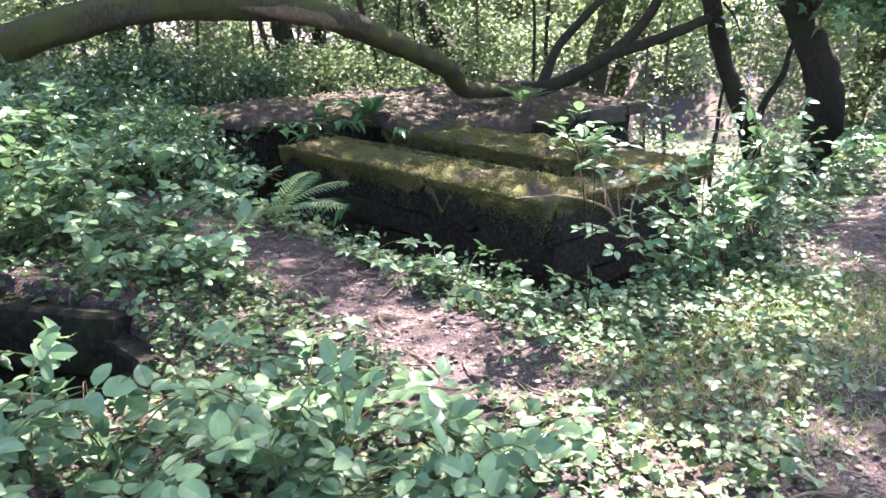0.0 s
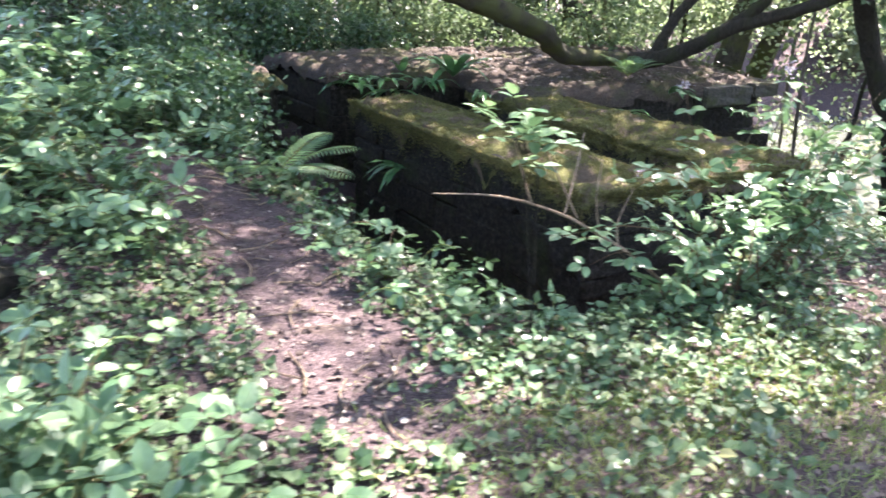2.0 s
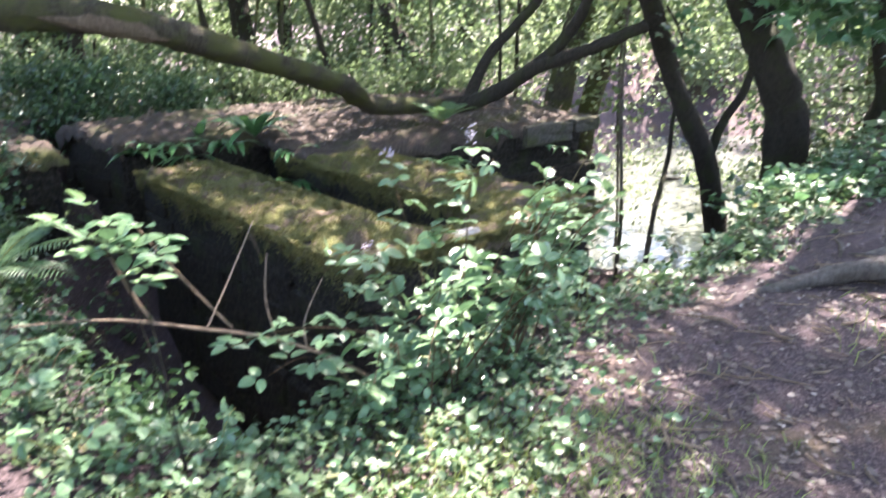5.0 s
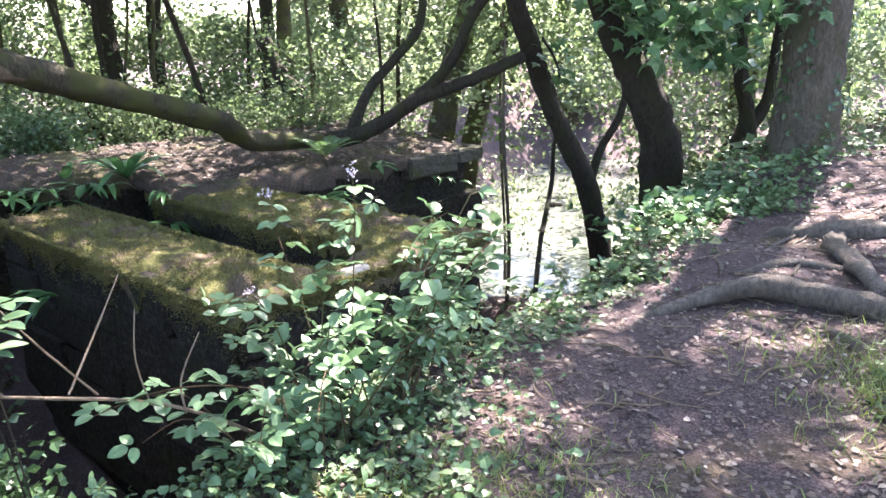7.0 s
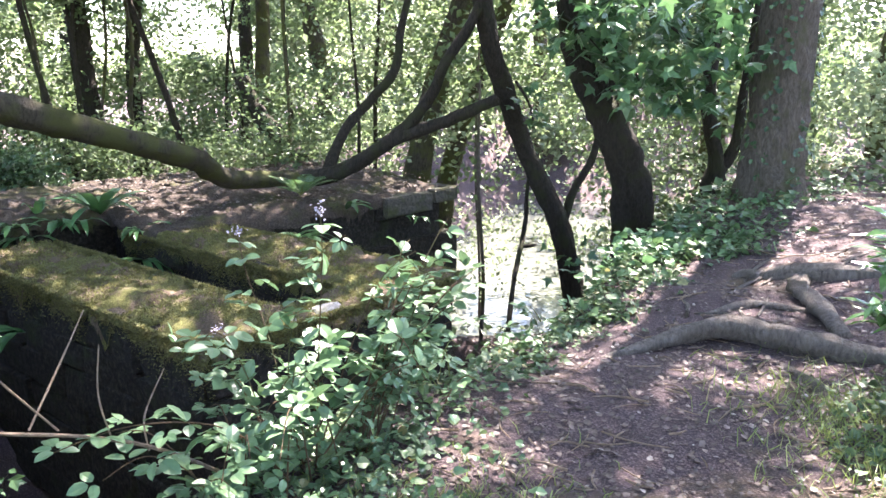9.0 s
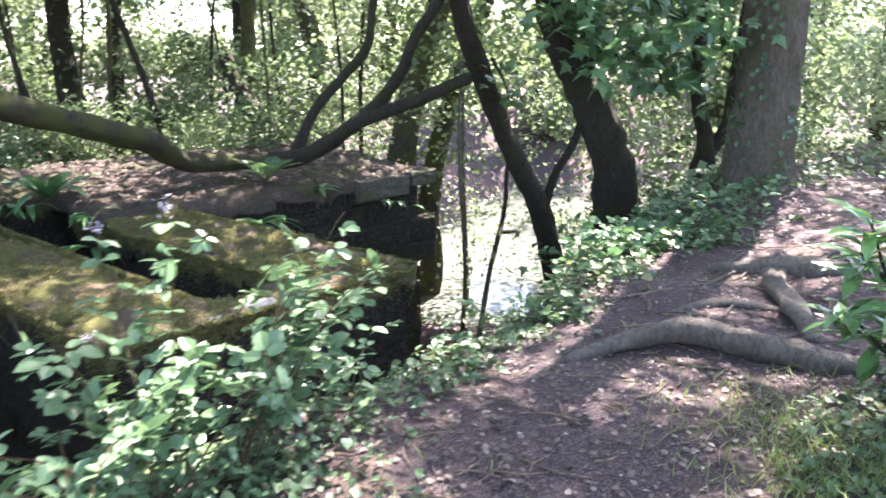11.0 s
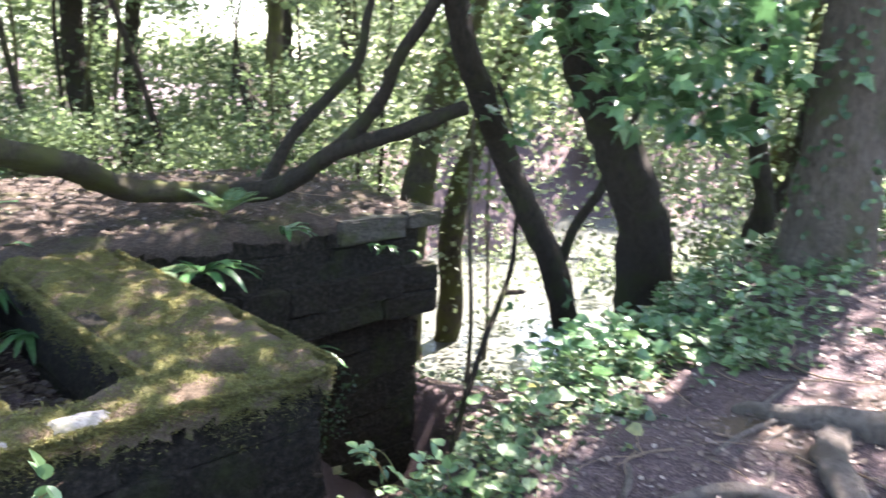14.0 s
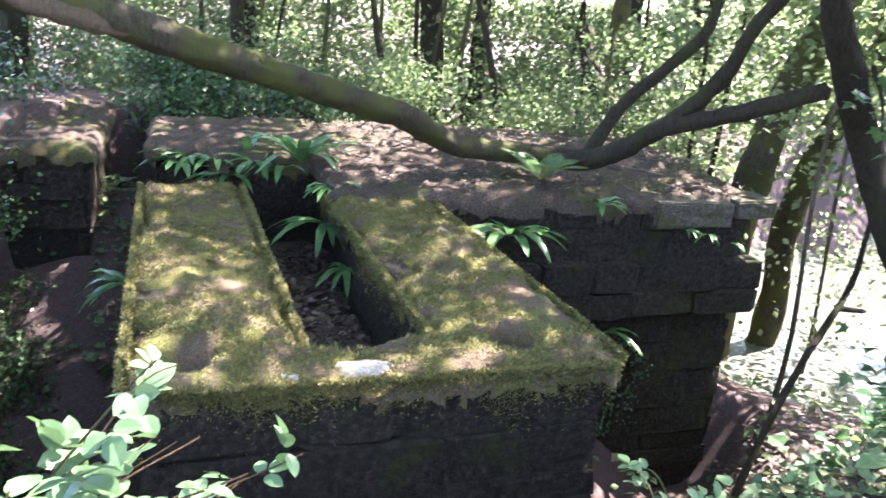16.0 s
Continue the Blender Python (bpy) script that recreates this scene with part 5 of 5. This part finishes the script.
# ---- broad-leaved evergreen shrub ----
def evergreen(label, at, shoots, seed, leaf=0.16):
    g_ = np.random.default_rng(seed)
    ob = thing("evergreen_shrub", label, "shrub", group="evergreen shrubs")
    for i, tip in enumerate(shoots):
        tip, a = np.array(tip, float), np.array(at, float)
        mid = (a + tip) / 2 + g_.normal(0, 0.05, 3)
        stem = part("stem", tubes_mesh("stem", [([tuple(a), tuple(mid), tuple(tip)], (0.012, 0.009, 0.005))], BARK, 7, 0.06, seed + i), ob)
        m = 17
        w = np.linspace(0, 6.283 * 2, m) + g_.uniform(0, 6)
        ahead = np.stack([np.cos(w), np.sin(w), g_.uniform(-0.35, 0.9, m)], -1)
        v, t = leaves(tip + np.outer(g_.uniform(-0.14, 0.02, m), (0, 0, 1)), ahead, np.tile((0, 0, 1.0), (m, 1)) + g_.normal(0, 0.15, (m, 3)), leaf * g_.uniform(0.7, 1.1, m), [(0, 0), (0.3, 0.13), (0.68, 0.15), (1, 0)], 0.06, 0.2)
        part("leaf_whorl", array_mesh("leaf_whorl", v, t, L_RHODO), stem)
    return ob


evergreen("glossy evergreen shrub leaning over the path edge", (5.05, 4.75, h(5.05, 4.75)), [(4.5, 4.88, 1.0), (4.72, 4.75, 0.95), (4.58, 4.7, 0.7), (4.66, 4.55, 0.45), (4.85, 4.6, 0.75), (5.0, 4.95, 1.1), (5.25, 4.8, 0.95), (4.75, 4.95, 0.6), (4.9, 4.4, 0.6), (5.2, 4.5, 0.5), (4.55, 5.0, 0.85), (4.62, 4.9, 0.55), (4.8, 5.1, 0.9), (4.48, 4.95, 0.62), (4.95, 5.2, 0.7), (5.1, 5.1, 0.45)], 241, 0.21)
evergreen("sunlit evergreen shrub beyond the path", (8.4, 9.6, h(8.4, 9.6)), [(8.1, 9.4, 1.3), (8.5, 9.6, 1.7), (8.7, 9.2, 1.2), (7.9, 9.7, 1.0), (8.9, 9.7, 1.5), (8.3, 10, 1.9), (9.1, 9.3, 1.8), (8.6, 9.0, 0.8)], 242, 0.22)


# ---- sycamore branches hanging before the dark tree ----
def palmate(pos, ahead, up, size):
    """Five-lobed leaves as fans round the stalk's end."""
    pos, ahead, up = (np.asarray(a, float) for a in (pos, ahead, up))
    ahead = ahead / np.linalg.norm(ahead, axis=1)[:, None]
    side = np.cross(ahead, up)
    side /= np.linalg.norm(side, axis=1)[:, None]
    nrm = np.cross(side, ahead)
    ring = [(0.0, 0.0), (-0.12, 0.3), (0.08, 0.26), (0.28, 0.55), (0.38, 0.24), (0.95, 0.0), (0.38, -0.24), (0.28, -0.55), (0.08, -0.26), (-0.12, -0.3)]
    v = np.stack([pos + size[:, None] * (a * ahead + b_ * side - 0.35 * (a * a + b_ * b_) * nrm) for a, b_ in [(0.2, 0.0)] + ring], 1).reshape(-1, 3)
    b0 = np.arange(len(pos))[:, None] * 11
    t = np.concatenate([b0 + np.array([[0, 1 + k, 1 + (k + 1) % 10]]) for k in range(10)], 0)
    return v, t


def sycamore(label, pts, count, seed, size=(0.1, 0.17), spread=0.3):
    g_ = np.random.default_rng(seed)
    ob = thing("sycamore_branch", label, "branch", group="sycamore branches")
    part("stem", tubes_mesh("stem", [(pts, np.linspace(0.02, 0.006, len(pts)))], BARK, 7, 0.06, seed), ob)
    P = np.array(pts, float)
    s = g_.uniform(0.2, len(P) - 1, count)
    p = np.stack([np.interp(s, np.arange(len(P)), P[:, k]) for k in range(3)], -1) + g_.normal(0, spread, (count, 3)) * (1, 1, 0.5)
    v, t = palmate(p, directions(g_, count, -0.35, 0.4), directions(g_, count, 1.6, 0.6), g_.uniform(*size, count))
    part("leaves", array_mesh("leaves", v, t, L_MAPLE), ob)


sycamore("hanging sycamore spray with pale lit leaves", [(3.9, 11.5, 1.6), (4.0, 11.2, 1.35), (4.05, 11.05, 1.05)], 34, 251, (0.1, 0.17), 0.16)
sycamore("dark green sycamore bough before the trunk", [(4.7, 11.2, 2.6), (4.9, 10.5, 2.0), (5.0, 10.0, 1.5)], 150, 252, (0.15, 0.23), 0.3)
sycamore("dark green sycamore bough before the trunk", [(5.2, 11.2, 2.6), (5.5, 10.3, 2.1), (5.8, 9.6, 1.75)], 150, 253, (0.15, 0.23), 0.3)
sycamore("dark green sycamore bough high over the bank", [(4.4, 11.2, 3.0), (4.6, 10.2, 2.6), (4.6, 9.2, 2.4)], 110, 254, (0.15, 0.23), 0.35)
sycamore("leafy sycamore bough spread before the trunks", [(5.4, 11.2, 1.9), (5.5, 10.5, 1.55), (5.4, 9.9, 1.3)], 90, 257, (0.15, 0.24), 0.28)
sycamore("leafy sycamore bough spread before the trunks", [(6.2, 11.4, 2.6), (6.0, 10.6, 2.3), (5.7, 9.9, 2.2)], 120, 258, (0.15, 0.24), 0.35)
sycamore("leafy sycamore bough spread before the trunks", [(4.4, 11.3, 2.4), (4.5, 10.8, 2.2), (4.6, 10.2, 1.9)], 80, 259, (0.15, 0.24), 0.25)
sycamore("low leafy sycamore suckers at the trunk foot", [(5.0, 10.6, -0.8), (4.7, 10.2, -0.5), (4.5, 9.8, -0.35)], 60, 255, (0.1, 0.16), 0.3)
sycamore("low leafy sycamore suckers at the trunk foot", [(5.6, 10.6, -0.6), (5.3, 10.1, -0.4), (5.1, 9.6, -0.3)], 50, 256, (0.1, 0.16), 0.3)

# ivy on the large trunk
g_ = np.random.default_rng(261)
m = 900
zz, w = g_.uniform(0.2, 3.2, m), g_.uniform(0, 6.28, m)
rr = np.interp(zz, (0.2, 0.45, 1.2, 2.4, 5), (0.43, 0.385, 0.34, 0.315, 0.28)) + 0.02
k = hash2(w * 1.2, zz, 2.6) > -0.1
w, zz, rr = w[k], zz[k], rr[k]
p = np.stack([6.47 + 0.03 * zz + rr * np.cos(w), 9.96 + rr * np.sin(w), zz], -1)
v, t = leaves(p, np.stack([np.cos(w) * 0.4 + g_.normal(0, 0.5, len(w)), np.sin(w) * 0.4 + g_.normal(0, 0.5, len(w)), -np.ones(len(w))], -1), np.stack([np.cos(w), np.sin(w), 0.5 + 0 * w], -1), g_.uniform(0.04, 0.075, len(w)), LEAF_BROAD)
part("ivy", array_mesh("ivy", v, t, L_IVY), ivy_tree, "ivy leaves clinging to the bark")

# ivy trailing down the dark wall
for i, (u, z0, z1) in enumerate(((4.7, -1.4, -2.6), (4.95, -1.5, -2.5), (4.5, -1.7, -2.7), (2.9, -0.5, -1.2))):
    g_ = np.random.default_rng(300 + i)
    m = 110
    zz = g_.uniform(z1, z0, m)
    uu_, out = u + 0.06 * np.sin(zz * 6) + g_.normal(0, 0.07, m), g_.uniform(3.38, 3.44, m)
    px_, py_ = plan(uu_, out)
    ob = thing("ivy", "small dark ivy trailing down the masonry", "ivy", group="wall ivy")
    v, t = leaves(np.stack([px_, py_, zz], -1), directions(g_, m, -1.2, 0.4), np.tile((0.678, -0.735, 0.5), (m, 1)) + g_.normal(0, 0.25, (m, 3)), g_.uniform(0.025, 0.05, m), LEAF_BROAD)
    part("leaves", array_mesh("leaves", v, t, L_IVY), ob)
    part("stem", tubes_mesh("stem", [([(*plan(u + 0.06 * math.sin(q_ * 6), 3.43), q_) for q_ in np.linspace(z0 + 0.1, z1, 6)], (0.006, 0.006, 0.005, 0.005, 0.004, 0.003))], BARK, 5, 0.05, 310 + i), ob)

# ---- stones of the ruin ----
rng = np.random.default_rng(9)
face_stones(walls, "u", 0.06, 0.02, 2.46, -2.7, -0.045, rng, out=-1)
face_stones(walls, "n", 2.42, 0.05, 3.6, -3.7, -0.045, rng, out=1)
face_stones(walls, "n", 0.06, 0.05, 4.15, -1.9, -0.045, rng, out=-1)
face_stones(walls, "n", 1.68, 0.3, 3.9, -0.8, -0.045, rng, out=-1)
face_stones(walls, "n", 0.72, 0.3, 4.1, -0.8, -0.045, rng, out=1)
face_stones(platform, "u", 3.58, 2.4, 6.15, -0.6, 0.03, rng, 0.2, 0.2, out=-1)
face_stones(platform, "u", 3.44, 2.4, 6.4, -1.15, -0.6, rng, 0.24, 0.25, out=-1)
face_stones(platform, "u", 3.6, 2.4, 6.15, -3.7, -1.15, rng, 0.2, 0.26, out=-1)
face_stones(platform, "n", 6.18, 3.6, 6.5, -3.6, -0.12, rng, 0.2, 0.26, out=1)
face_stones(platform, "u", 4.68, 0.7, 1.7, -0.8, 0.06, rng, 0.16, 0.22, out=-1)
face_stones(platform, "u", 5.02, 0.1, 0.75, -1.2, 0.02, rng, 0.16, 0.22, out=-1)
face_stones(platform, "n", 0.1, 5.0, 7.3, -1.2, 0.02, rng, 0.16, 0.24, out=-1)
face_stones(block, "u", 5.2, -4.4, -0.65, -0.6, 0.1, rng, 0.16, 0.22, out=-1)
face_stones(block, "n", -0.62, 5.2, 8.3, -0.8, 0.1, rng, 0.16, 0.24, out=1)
